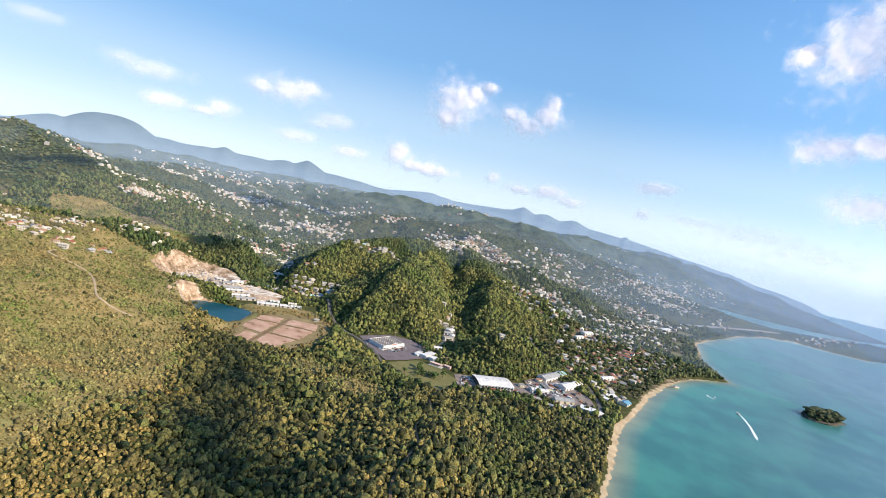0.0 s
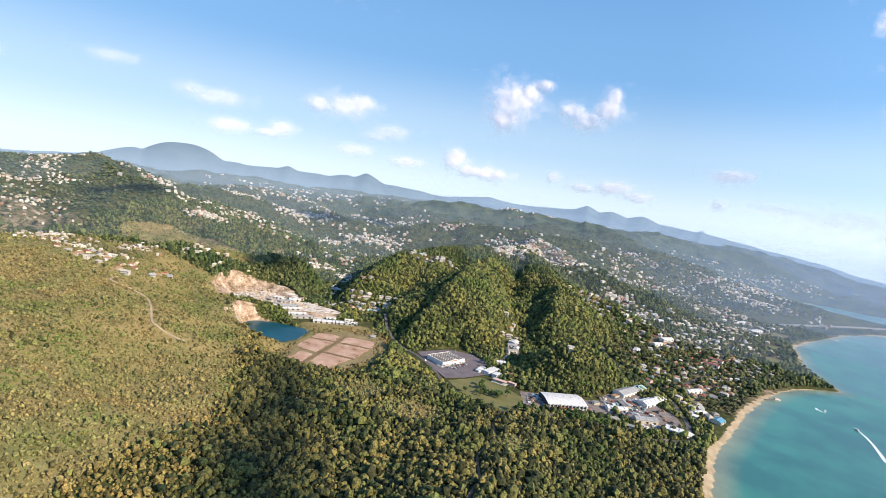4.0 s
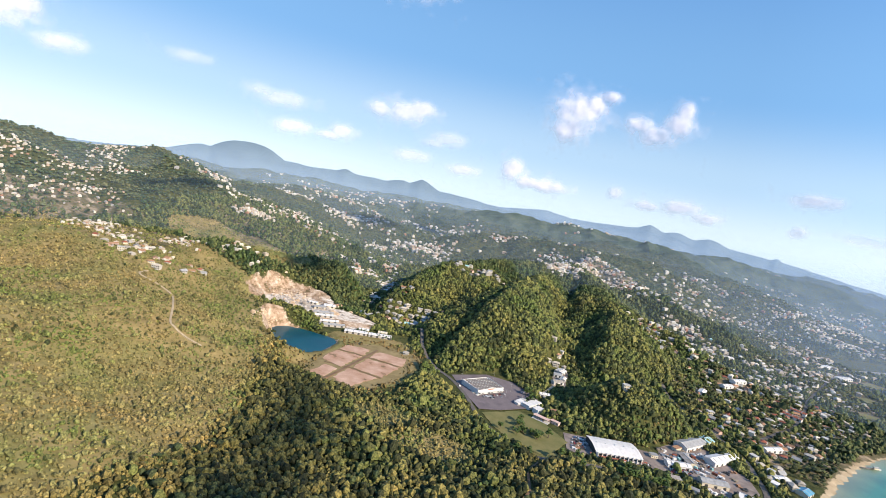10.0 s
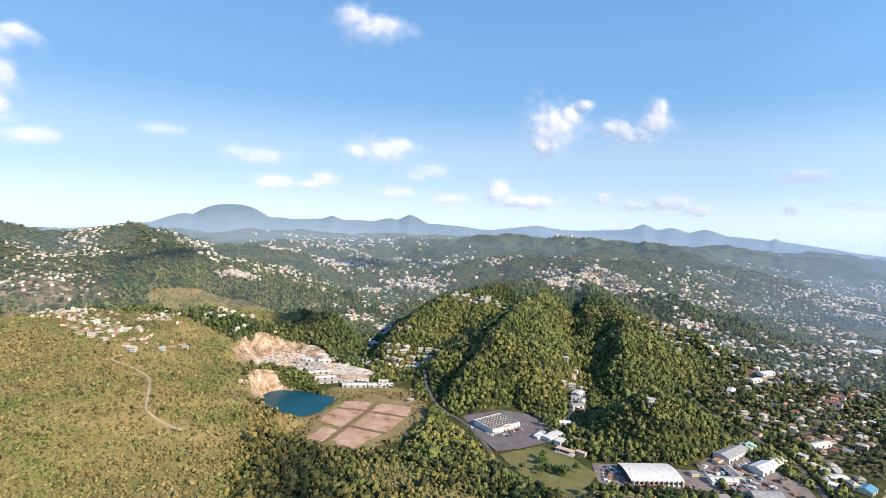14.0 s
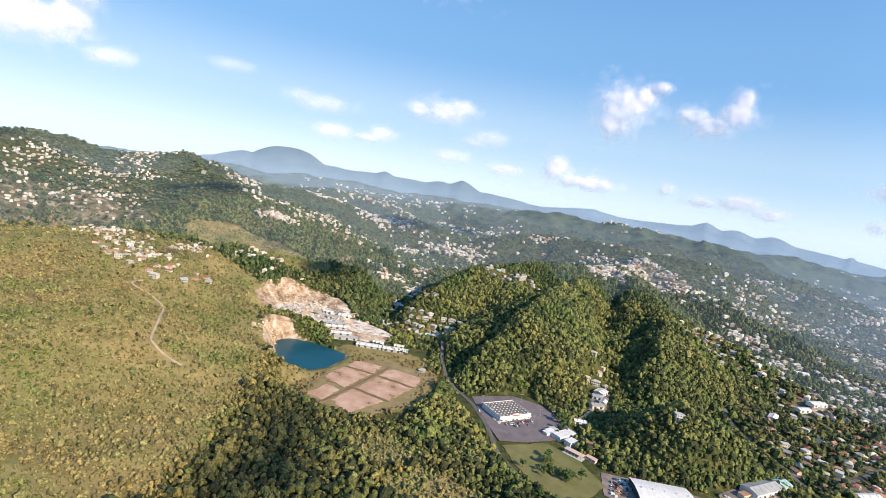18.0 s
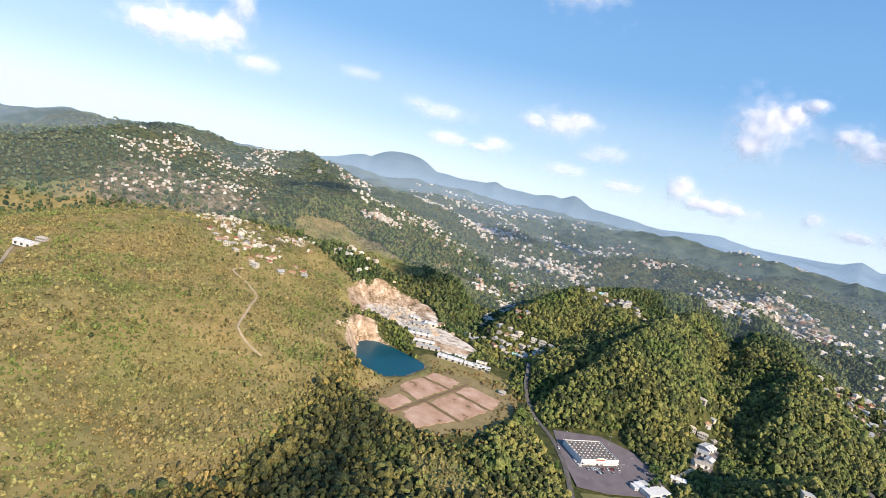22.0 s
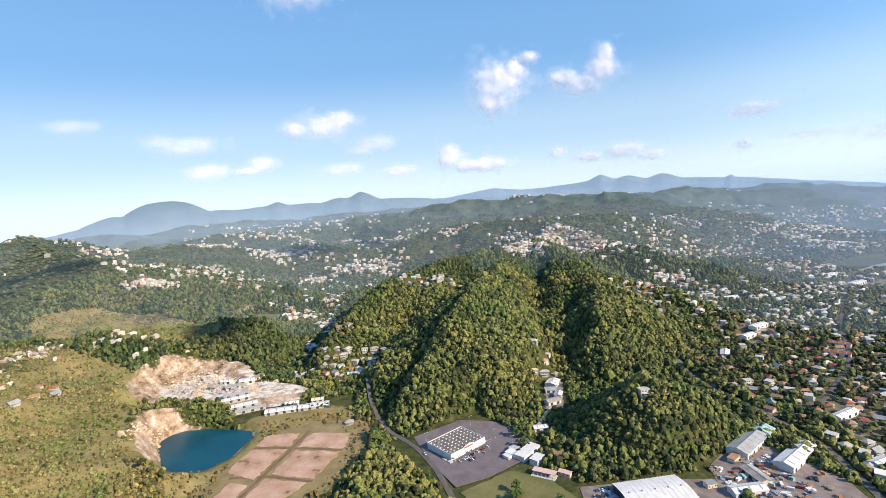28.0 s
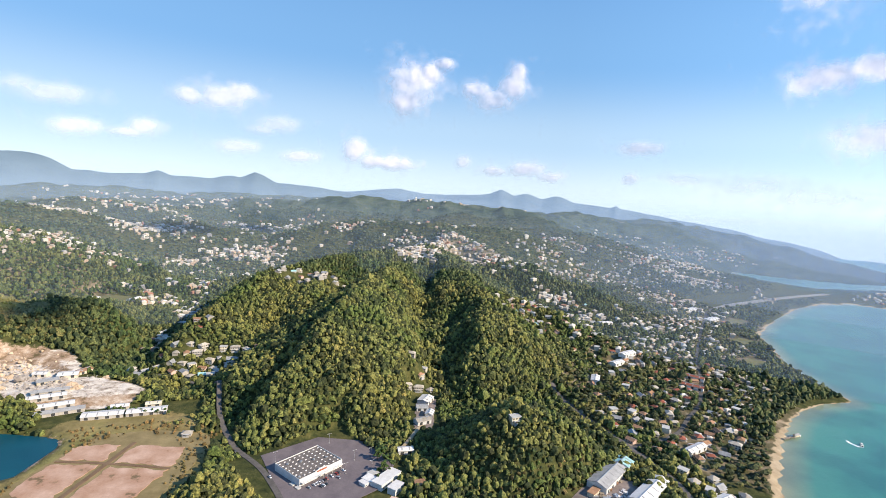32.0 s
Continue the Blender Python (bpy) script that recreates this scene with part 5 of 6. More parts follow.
def angular_block():
    t = thing("restaurant", (8, 872, 5.0), 58, "white flat-roofed restaurant with a dark terrace", "restaurant")
    part("main_wall", boxes((-15, 15, -6, 6, -1.5, 5.5)), M_WHITE, t)
    part("roof", boxes((-15.4, 15.4, -6.4, 6.4, 5.52, 5.9)), M_ROOFW, t)
    part("wing_wall", boxes((-15, -5, 6.02, 18, -1.5, 4.2)), M_WHITE, t)
    part("wing_roof", boxes((-15.3, -4.7, 6.1, 18.3, 4.22, 4.55)), M_ROOFW, t)
    part("terrace_shade", boxes((-4.4, 12, 6.5, 16, 3.2, 3.4)), M_DARK, t)
    for x in (-4, 4, 11.5):
        part("post", rod(x, 15.5, -1.5, 3.2, 0.15), M_METAL, t)
    for k in range(7):
        shared("window", WIN, t, (-12 + 4 * k, -6.04, 1.2))
    t = thing("arcade", (25, 836, 5.0), -20, "pale pink open arcade with a tiled front", "arcade")
    part("wall", boxes((-11, 11, 3, 3.4, -1.5, 4.0)), M_PINK, t)
    part("roof", boxes((-11.4, 11.4, -4.4, 3.7, 4.02, 4.3)), M_PINK, t)
    for k in range(6):
        part("column", rod(-10 + 4 * k, -4, -1.5, 4.0, 0.3), M_WHITE, t)
    part("floor_slab", boxes((-12, 12, -7, 2.98, -1.5, 0.25)), M_CONC, t)


angular_block()


# ---- forecourt and yard clutter ----
def kiosk(at, turn, L, W, h, wall, roof, label):
    t = thing("kiosk", at, turn, label, "kiosk", "small flat-roofed buildings")
    part("wall", boxes((-L / 2, L / 2, -W / 2, W / 2, -1.5, h)), wall, t)
    part("roof", boxes((-L / 2 - 0.5, L / 2 + 0.5, -W / 2 - 0.5, W / 2 + 0.5, h + 0.02, h + 0.3)), roof, t)
    shared("door", DOOR, t, (0, -W / 2 - 0.04, 0))
    for x in (-L / 3, L / 3):
        shared("window", WIN, t, (x, -W / 2 - 0.04, 1.0))
    return t


for x, y, turn, L, W, h, wall, roof, lab in ((-10, 866, 50, 12, 8, 3.6, M_WHITE, M_ROOFW, "white flat-roofed kiosk beside the car park"), (-6, 880, 40, 9, 7, 3.2, M_WHITE, M_CONC, "white kiosk with a concrete roof"),
                                           (18, 858, 60, 14, 9, 5, M_WHITE, M_ROOFW, "white two-level annex of the restaurant"), (40, 862, 20, 10, 8, 3.2, M_PINK, M_ROOFO, "pink kiosk with a rusty roof"),
                                           (44, 836, -25, 12, 6, 3, M_PINK, M_PINK, "low pink kiosk beside the arcade"), (170, 826, 20, 9, 7, 3.5, M_CREAM, M_ROOFG, "cream store with a grey roof behind the hall"),
                                           (188, 776, 10, 12, 8, 3.6, M_CREAM, M_GRAVEL, "sandy walled store in the yard"), (206, 762, -15, 11, 7, 3.2, M_WHITE, M_ROOFG, "white yard office with a grey roof"),
                                           (286, 776, 30, 12, 9, 4, M_WHITE, M_ROOFW, "white beach kiosk with a pale roof"), (318, 850, 60, 10, 8, 4, M_WHITE, M_ROOFW, "white beach house with a flat roof"),
                                           (206, 872, 48, 14, 7, 3.5, M_CREAM, M_ROOFO, "rusty-roofed lean-to at the hill foot")):
    kiosk((x, y, float(ground_at(x, y)) + 0.8), turn, L, W, h, wall, roof, lab)
    HOUSES.append((x, y, L * 0.7))


def stall(at, turn):
    t = thing("market_stall", at, turn, "faded red canopy stall in front of the hall", "stall", "stalls before the hall")
    for x in (-1.6, 1.6):
        for y in (-1.3, 1.3):
            part("post", rod(x, y, 0, 2.3, 0.06), M_METAL, t)
    bm = gable(3.6, 3.0, 0.7, 0.2, 0.05)
    bmesh.ops.translate(bm, verts=bm.verts, vec=(0, 0, 2.32))
    part("canopy", bm, M_ROOFR, t)
    part("counter", boxes((-1.5, 1.5, -1.2, -0.7, 0, 0.9)), M_WOOD, t)
    return t


st = stall((92, 778, 4.5), 15)
for k in range(13):
    copy_thing(st, pose(97 + 5 * k, 779.5 + 1.35 * k + rs.uniform(-1, 1), 4.5, 0, 0, 15 + rs.uniform(-8, 8)))


def junk(at, turn, mat, label, n):
    t = thing("scrap_heap", at, turn, label, "scrap heap", "yard heaps")
    for k in range(n):
        w, d, hh = rs.uniform(0.8, 2.6), rs.uniform(0.6, 1.8), rs.uniform(0.5, 2.2)
        ob = part("crate", boxes((-w, w, -d, d, 0, hh)), mat, t)
        ob.matrix_basis = pose(rs.uniform(-3.5, 3.5), rs.uniform(-3, 3), 0, 0, 0, rs.uniform(0, 180))
    return t


HEAPS = [junk((200, 800, 4.4), 0, M_METAL, "heap of grey scrap metal on stony ground", 7), junk((214, 786, 4.4), 0, M_WOOD, "stack of weathered timber crates and pallets", 7),
         junk((226, 778, 4.4), 0, M_ROOFW, "pile of pale sheeting and drums", 6), junk((240, 812, 4.4), 0, M_ROOFO, "heap of rusty metal parts", 6), junk((190, 838, 4.4), 0, M_DARK, "heap of dark tyres and scrap", 7)]
for k in range(60):
    u, v = rs.uniform(-44, 44), rs.uniform(-56, 50)
    x, y = 232 + u * 0.82 - v * 0.57, 832 + u * 0.57 + v * 0.82
    copy_thing(HEAPS[k % 5], pose(x, y, 4.4, 0, 0, rs.uniform(0, 360)))
for k in range(10):
    copy_thing(HEAPS[k % 5], pose(rs.uniform(66, 86), rs.uniform(772, 812), 4.5, 0, 0, rs.uniform(0, 360)))


# ---- vehicles ----
def car(at, turn, paint, label, long=4.4, tall=1.5, name="car"):
    t = thing(name, at, turn, label, "car" if name == "car" else "van", "parked vehicles")
    a = long / 2
    bm = boxes((-a, a, -0.88, 0.88, 0.32, 0.85))
    bmesh.ops.bevel(bm, geom=bm.edges[:], offset=0.12, segments=1, affect="EDGES")
    part("body", bm, paint, t)
    bm = boxes((-a * 0.72, a * 0.42, -0.8, 0.8, 0.852, tall))
    for v in bm.verts:
        if v.co.z > 1:
            v.co.x = v.co.x * 0.74 - 0.1
            v.co.y *= 0.84
    part("cabin", bm, M_GLASS, t)
    part("roof_panel", boxes((-a * 0.62, a * 0.2, -0.66, 0.66, tall + 0.002, tall + 0.05)), paint, t)
    for x in (-a * 0.6, a * 0.6):
        for y in (-0.8, 0.8):
            bm = bmesh.new()
            bmesh.ops.create_cone(bm, cap_ends=True, segments=10, radius1=0.33, radius2=0.33, depth=0.24, matrix=Matrix.Translation((x, y, 0.33)) @ Matrix.Rotation(math.pi / 2, 4, "X"))
            part("wheel", bm, M_TYRE, t)
    for y in (-0.6, 0.6):
        part("headlight", boxes((a - 0.03, a + 0.03, y - 0.2, y + 0.2, 0.55, 0.7)), M_ROOFW, t)
    return t


PAINTS = [(speckled("car_paint_white", (0.74, 0.74, 0.73), (0.8, 0.8, 0.8), 1, 0.3), "white saloon car parked on the asphalt"),
          (speckled("car_paint_silver", (0.48, 0.49, 0.5), (0.55, 0.56, 0.57), 1, 0.3, 0.5), "silver saloon car parked on the asphalt"),
          (speckled("car_paint_dark", (0.03, 0.035, 0.045), (0.05, 0.05, 0.06), 1, 0.3), "dark saloon car parked on the asphalt"),
          (speckled("car_paint_red", (0.35, 0.03, 0.025), (0.42, 0.05, 0.04), 1, 0.3), "red saloon car parked on the asphalt"),
          (speckled("car_paint_blue", (0.05, 0.10, 0.25), (0.07, 0.13, 0.3), 1, 0.3), "blue saloon car parked on the asphalt")]
CARS = {}


def put_car(k, x, y, z, turn):
    if k not in CARS:
        CARS[k] = car((x, y, z), turn, *PAINTS[k])
    else:
        copy_thing(CARS[k], pose(x, y, z, 0, 0, turn))


def car_row(x, y, z, dx, dy, n, turn, fill=0.75):
    for k in range(n):
        if rs.uniform() < fill:
            put_car(int(rs.choice(5, p=[0.34, 0.26, 0.18, 0.12, 0.10])), x + dx * k, y + dy * k, z, turn + rs.uniform(-3, 3) + 180 * rs.randint(0, 2))


c51, s51 = math.cos(radians(51)), math.sin(radians(51))
for off, n, fill in ((-27, 15, 0.8), (-33.5, 12, 0.45)):
    car_row(-69 - 20 * c51 - off * s51, 886 - 20 * s51 + off * c51, 5.91, 2.9 * c51, 2.9 * s51, n, 141, fill)
car_row(-10, 868, 5.91, 2.4, 2.0, 5, 130, 0.8)
for j in range(4):
    car_row(68, 786 + 8.5 * j, 4.51, 2.7, 0.7, 7, 103, 0.85)
car_row(100, 781, 4.51, 3.0, 0.75, 22, 103, 0.8)
car_row(98, 772, 4.51, 3.0, 0.75, 24, 103, 0.7)
for k in range(60):
    put_car(int(rs.randint(0, 5)), rs.uniform(185, 252), rs.uniform(785, 800) + rs.uniform(0, 1) * 40, 4.41, rs.uniform(0, 180))
for x, y, turn in ((-150, 910, -48), (-100, 866, -52), (-60, 792, 120), (-20, 745, -45), (70, 727, 20), (24, 600, 80), (150, 749, 8)):
    put_car(int(rs.randint(0, 5)), x, y, float(ground_at(x, y)) + 0.75, turn)


def container(at, turn, mat, label):
    t = thing("shipping_container", at, turn, label, "container", "yard containers")
    part("body", boxes((-3, 3, -1.2, 1.2, 0, 2.55)), mat, t)
    for k in range(9):
        part("corrugation", boxes((-2.7 + 0.65 * k, -2.45 + 0.65 * k, -1.26, 1.26, 0.15, 2.4)), mat, t)
    part("door", boxes((3.002, 3.05, -1.1, 1.1, 0.1, 2.45)), M_METAL, t)


for k in range(24):
    container((rs.uniform(188, 250), rs.uniform(822, 870), 4.41), rs.uniform(0, 180), (M_ROOFW, M_ROOFG, M_ROOFR, M_ROOFT)[k % 4],
              ("white", "grey", "rust-red", "teal")[k % 4] + " shipping container standing in the yard")


def lamp_post(at, turn):
    t = thing("street_lamp", at, turn, "tall galvanised lamp post in the car park", "street lamp", "car park lamps")
    part("pole", rod(0, 0, 0, 11, 0.14, 0.08), M_METAL, t)
    arm = part("arm", boxes((-1.6, 1.6, -0.05, 0.05, 10.85, 11.0)), M_METAL, t)
    for x in (-1.9, 1.9):
        part("lamp_head", boxes((x - 0.45, x + 0.45, -0.18, 0.18, 10.8, 11.0)), M_ROOFW, arm)
    part("base", boxes((-0.4, 0.4, -0.4, 0.4, 0, 0.6)), M_CONC, t)
    return t


lp = lamp_post((-28, 905, 5.9), 40)
for x, y in ((-12, 912), (-32, 880), (-46, 862), (-8, 888), (-60, 936), (-104, 893), (-84, 868)):
    copy_thing(lp, pose(x, y, 5.9, 0, 0, 40))


# ---- boats, jetty, islet ----
def boat(at, turn, L, label, name="motorboat"):
    t = thing(name, at, turn, label, "boat")
    bm = bmesh.new()
    secs = []
    for k in range(9):
        u = k / 8
        w = L * 0.16 * (1 - max(0, (u - 0.45) / 0.55) ** 2.2)
        x = -L / 2 + L * u
        secs.append([bm.verts.new(p) for p in ((x, -max(w, 0.02), 0.9 + 0.5 * u * u), (x, -max(w, 0.02) * 0.8, 0.1), (x, 0, -0.45 + 0.4 * u ** 3), (x, max(w, 0.02) * 0.8, 0.1), (x, max(w, 0.02), 0.9 + 0.5 * u * u))])
    for a, b in zip(secs, secs[1:]):
        for k in range(4):
            bm.faces.new((a[k], a[k + 1], b[k + 1], b[k]))
        bm.faces.new((a[4], a[0], b[0], b[4]))
    bm.faces.new(secs[0])
    bmesh.ops.recalc_face_normals(bm, faces=bm.faces)
    part("hull", bm, M_WHITE, t)
    cabin = part("cabin", boxes((-L * 0.15, L * 0.15, -L * 0.1, L * 0.1, 0.95, 2.1)), M_WHITE, t)
    part("windscreen", boxes((L * 0.152, L * 0.165, -L * 0.09, L * 0.09, 1.4, 2.0)), M_GLASS, cabin)
    for y in (-L * 0.1 - 0.02, L * 0.1 + 0.02):
        part("side_window", boxes((-L * 0.12, L * 0.12, y - 0.02, y + 0.02, 1.4, 1.95)), M_GLASS, cabin)
    part("canopy", boxes((-L * 0.3, L * 0.18, -L * 0.12, L * 0.12, 2.3, 2.4)), M_ROOFW, t)
    part("engine", boxes((-L / 2 - 0.7, -L / 2 - 0.02, -0.4, 0.4, 0.1, 1.3)), M_DARK, t)
    return t


boat((598, 948, 0.1), 105, 11, "white motorboat speeding across the bay")
boat((588, 1018, 0.1), 60, 10, "small white motorboat with a curved wake")
boat((516, 1032, 0.1), 20, 16, "white excursion boat moored at the jetty", "excursion_boat")
boat((1010, 1752, 0.1), 40, 18, "white boat moored off the far beach", "excursion_boat")


def wake(pts, w0, w1, label):
    p = np.array(pts, float)
    t = np.linspace(0, 1, 40)
    x, y = np.interp(t, np.linspace(0, 1, len(p)), p[:, 0]), np.interp(t, np.linspace(0, 1, len(p)), p[:, 1])
    d = np.stack([np.gradient(x), np.gradient(y)], 1)
    d /= np.linalg.norm(d, axis=1, keepdims=True)
    w = (w0 + (w1 - w0) * t) * (0.7 + 0.6 * rs.uniform(0, 1, 40)) * np.where(t > 0.85, (1 - t) / 0.15 + 0.05, 1)
    v = np.concatenate([np.column_stack([x - d[:, 1] * s * w, y + d[:, 0] * s * w, 0.06 + 0.08 * (1 - abs(s)) + 0 * x]) for s in (-1, 0, 1)])
    i = np.arange(120).reshape(3, 40)
    q = np.stack([i[:-1, :-1], i[:-1, 1:], i[1:, 1:], i[1:, :-1]], -1).reshape(-1, 4)[:, ::-1]
    return tagged(fast_mesh("foam_wake", v, q, M_FOAM), label, "wake", kind="stuff")


wake([(599, 942), (596, 920), (588, 890), (576, 855), (566, 828)], 1.2, 2.6, "white foam trail behind the boat")
wake([(586, 1013), (580, 1014), (577, 1022), (578, 1030)], 1.0, 2.0, "white curl of foam behind the boat")


def jetty():
    t = thing("jetty", (494, 1022, 0), 22, "weathered timber jetty running out from the beach", "jetty")
    for k in range(30):
        part("plank", boxes((-4 + k * 1.0, -3.1 + k * 1.0, -1.8, 1.8, 1.3, 1.42)), M_WOOD, t)
    for k in range(7):
        for y in (-1.6, 1.6):
            part("pile", rod(-3.5 + 4.7 * k, y, -6, 1.28, 0.18), M_WOOD, t)
    part("hut_wall", boxes((17, 25, -1.6, 1.6, 1.44, 3.8)), M_CREAM, t)
    bm = gable(8, 3.2, 1.0, 0.5)
    bmesh.ops.translate(bm, verts=bm.verts, vec=(21, 0, 3.82))
    part("hut_roof", bm, M_ROOFG, t)


jetty()
bm = bmesh.new()
bmesh.ops.create_icosphere(bm, subdivisions=4, radius=1)
for v in bm.verts:
    k = 1 + 0.22 * noise.noise(v.co * 1.8) + 0.10 * noise.noise(v.co * 5)
    v.co = Vector((v.co.x * 52 * k, v.co.y * 30 * k, v.co.z * 7 * k))
bm2 = part("islet", bm, speckled("islet_rock", (0.05, 0.045, 0.035), (0.10, 0.09, 0.065), 0.1, relief=0.6))
bm2.matrix_basis = pose(822, 1040, 0, 0, 0, 28)
tagged(bm2, "small dark wooded rock islet in the bay", "islet", kind="structure")
a = rs.uniform(0, 6.283, 420)
rr = np.sqrt(rs.uniform(0, 1, 420)) * 0.95
ix, iy = 49 * rr * np.cos(a), 27 * rr * np.sin(a)
IS = (822 + ix * math.cos(radians(28)) - iy * math.sin(radians(28)), 1040 + ix * math.sin(radians(28)) + iy * math.cos(radians(28)), 6.4 * np.sqrt(1 - rr ** 2 * 0.98))


# ---- single trees ----
def tree(at, turn, size, label):
    t = thing("tree", at, turn, label, "tree", "trees by the road and lawns")
    bm = bmesh.new()
    bmesh.ops.create_cone(bm, cap_ends=True, segments=7, radius1=0.05 * size, radius2=0.025 * size, depth=0.6 * size, matrix=Matrix.Translation((0, 0, 0.28 * size)))
    for k in range(4):
        q = Matrix.Translation((0, 0, 0.5 * size)) @ Matrix.Rotation(k * 1.6, 4, "Z") @ Matrix.Rotation(0.7, 4, "Y") @ Matrix.Translation((0, 0, 0.18 * size))
        bmesh.ops.create_cone(bm, cap_ends=False, segments=5, radius1=0.022 * size, radius2=0.008 * size, depth=0.38 * size, matrix=q)
    part("trunk", bm, M_TRUNK, t)
    vs, fs, base = [], [], 0
    for k in range(16):
        pv, pf = CROWNS1[k % 5]
        a, r, z = rs.uniform(0, 6.28), rs.uniform(0.05, 0.42) * size, rs.uniform(0.42, 0.95) * size
        r *= 1.2 - z / size * 0.6
        sc = rs.uniform(0.14, 0.24) * size
        vs.append(pv * (sc, sc, sc * 0.8) + (r * math.cos(a), r * math.sin(a), z))
        fs.append(pf + base)
        base += len(pv)
    ob = fast_mesh("crown", np.concatenate(vs), np.concatenate(fs), M_TREE, False)
    ob.parent = t
    return t


TREES = [tree((-22 + 30 * k, 770 + 8 * k, 5.0), 0, s, lab) for k, (s, lab) in enumerate(((9, "round dark green tree on rough grass"), (6, "small bushy tree on rough grass"), (12, "tall spreading tree beside the road")))]
for k in range(110):
    if k < 34:
        cx, cy, cr = ((28, 772, 6), (2, 778, 5), (0, 800, 4), (14, 785, 4))[k % 4]
        x, y = rs.normal(cx, cr), rs.normal(cy, cr)
        z, kind = 5.05, rs.randint(0, 2)
    elif k < 48:
        x, y = rs.normal(2, 5), rs.normal(905, 14)
        z, kind = 5.6, rs.randint(0, 3)
    elif k < 60:
        x, y = -320 + (k - 48) * 6.2, 976 + rs.normal(0, 1.5)
        z, kind = float(ground_at(x, y)), 1
    else:
        line = ROADS[0][2]
        q = rs.randint(4, len(line) - 2)
        f = rs.uniform()
        x, y = line[q][0] * (1 - f) + line[q + 1][0] * f + rs.choice([-11, 11]), line[q][1] * (1 - f) + line[q + 1][1] * f + rs.choice([-9, 9])
        if road_gap(np.array([x]), np.array([y]))[0] < 4 or pad_gap(np.array([x]), np.array([y]), ())[0] < 1:
            continue
        z, kind = float(ground_at(x, y)), 2
    copy_thing(TREES[kind], pose(x, y, z - 0.1, 0, 0, rs.uniform(0, 360)) @ Matrix.Scale(1.0 if k >= 34 else rs.uniform(0.7, 1.2), 4))


# ---- woods ----
def forest():
    x, y = scatter(-760, 330, 190, 1010, 3.5)
    k = clear(x, y) & (dry_amount(x, y) < 0.5 + rs.uniform(-0.5, 0.45, len(x))) & off_houses(x, y)
    x, y = x[k], y[k]
    # cloud shade is partly in the leaf colour: darker leaves start at its edge
    near = (x > -165 - 0.45 * (y - 350) + 60 * (fbm(x, y, 60, 66, 2) - 0.4)) & (y < 740)
    crowns("forest_canopy", x[near], y[near], rs.gamma(5, 0.40, near.sum()) + 0.6, 1.05, DOMES, M_VALLEY, "dense dark tropical forest canopy in the valley", "forest")
    slope = ~near & (x < -150) & (y < 800 + 80 * (fbm(x, y, 70, 67, 2) - 0.4)) & (rs.uniform(0, 1, len(x)) < 0.97)
    crowns("slope_bush", x[slope], y[slope], rs.gamma(5, 0.29, slope.sum()) + 0.4, 1.0, DOMES, M_BUSH, "dense olive and golden bush on the lower slope", "bush")
    far = ~near & ~slope
    crowns("forest_canopy", x[far], y[far], rs.gamma(5, 0.40, far.sum()) + 0.6, 1.05, DOMES, M_FOREST, "dense green tropical forest canopy on the slopes", "forest")
    x, y = scatter(-360, 340, 1010, 1420, 3.5)
    k = clear(x, y) & off_houses(x, y) & (town_amount(x, y) < rs.uniform(0.5, 1.3, len(x)))
    x, y = x[k], y[k]
    crowns("forest_canopy", x, y, rs.gamma(5, 0.40, len(x)) + 0.6, 1.05, DOMES, M_FOREST, "dense green forest canopy on the steep ridge", "forest")
    x, y = scatter(-1000, 900, 1010, 1760, 5.2)
    k = ~((x > -360) & (x < 340) & (y < 1420)) & clear(x, y) & (dry_amount(x, y) < 0.7) & (town_amount(x, y) < rs.uniform(0.55, 1.6, len(x)))
    x, y = x[k], y[k]
    k = off_houses(x, y) & off_spots(x, y)
    x, y = x[k], y[k]
    crowns("forest_canopy", x, y, rs.gamma(7, 0.32, len(x)) + 0.8, 1.25, LOW, M_MIDTREE, "dense green forest canopy on the steep ridges", "forest")
    x, y = scatter(-2200, 1300, 1000, 2700, 8.6)
    k = clear(x, y) & ~((x > -1000) & (x < 900) & (y < 1760)) & (town_amount(x, y) < rs.uniform(0.2, 1.5, len(x)))
    k &= off_spots(x, y)
    k &= rs.uniform(0, 1, len(x)) < 0.85 - 0.5 * step(0.45, 0.6, fbm(x, y, 160, 63, 3))
    x, y = x[k], y[k]
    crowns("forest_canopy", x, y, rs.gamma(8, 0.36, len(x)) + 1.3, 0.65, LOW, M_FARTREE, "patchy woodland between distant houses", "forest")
    x, y = scatter(-2300, -1000, 620, 1000, 10)
    k = clear(x, y) & (rs.uniform(0, 1, len(x)) < 0.7) & off_spots(x, y)
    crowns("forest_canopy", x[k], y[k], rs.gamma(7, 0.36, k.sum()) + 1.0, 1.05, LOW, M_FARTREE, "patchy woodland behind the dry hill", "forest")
    x, y = scatter(-420, 200, -340, 190, 7.5)
    k = (shore_distance(x, y) > 8) & (road_gap(x, y) > 2)
    crowns("forest_canopy", x[k], y[k], rs.gamma(7, 0.5, k.sum()) + 1.4, 1.0, LOW, M_VALLEY, "dense dark forest behind the bay", "forest")
    # taller trees standing out of the canopy
    x, y = scatter(-420, 330, 200, 1420, 13)
    k = clear(x, y) & (dry_amount(x, y) < 0.6) & off_houses(x, y) & (pad_gap(x, y) > 8) & (rs.uniform(0, 1, len(x)) < np.where(y > 900, 0.25, 0.62))
    k &= fbm(x, y, 70, 83, 2) > 0.36
    x, y = x[k], y[k]
    dark = rs.uniform(0, 1, len(x)) < 0.45
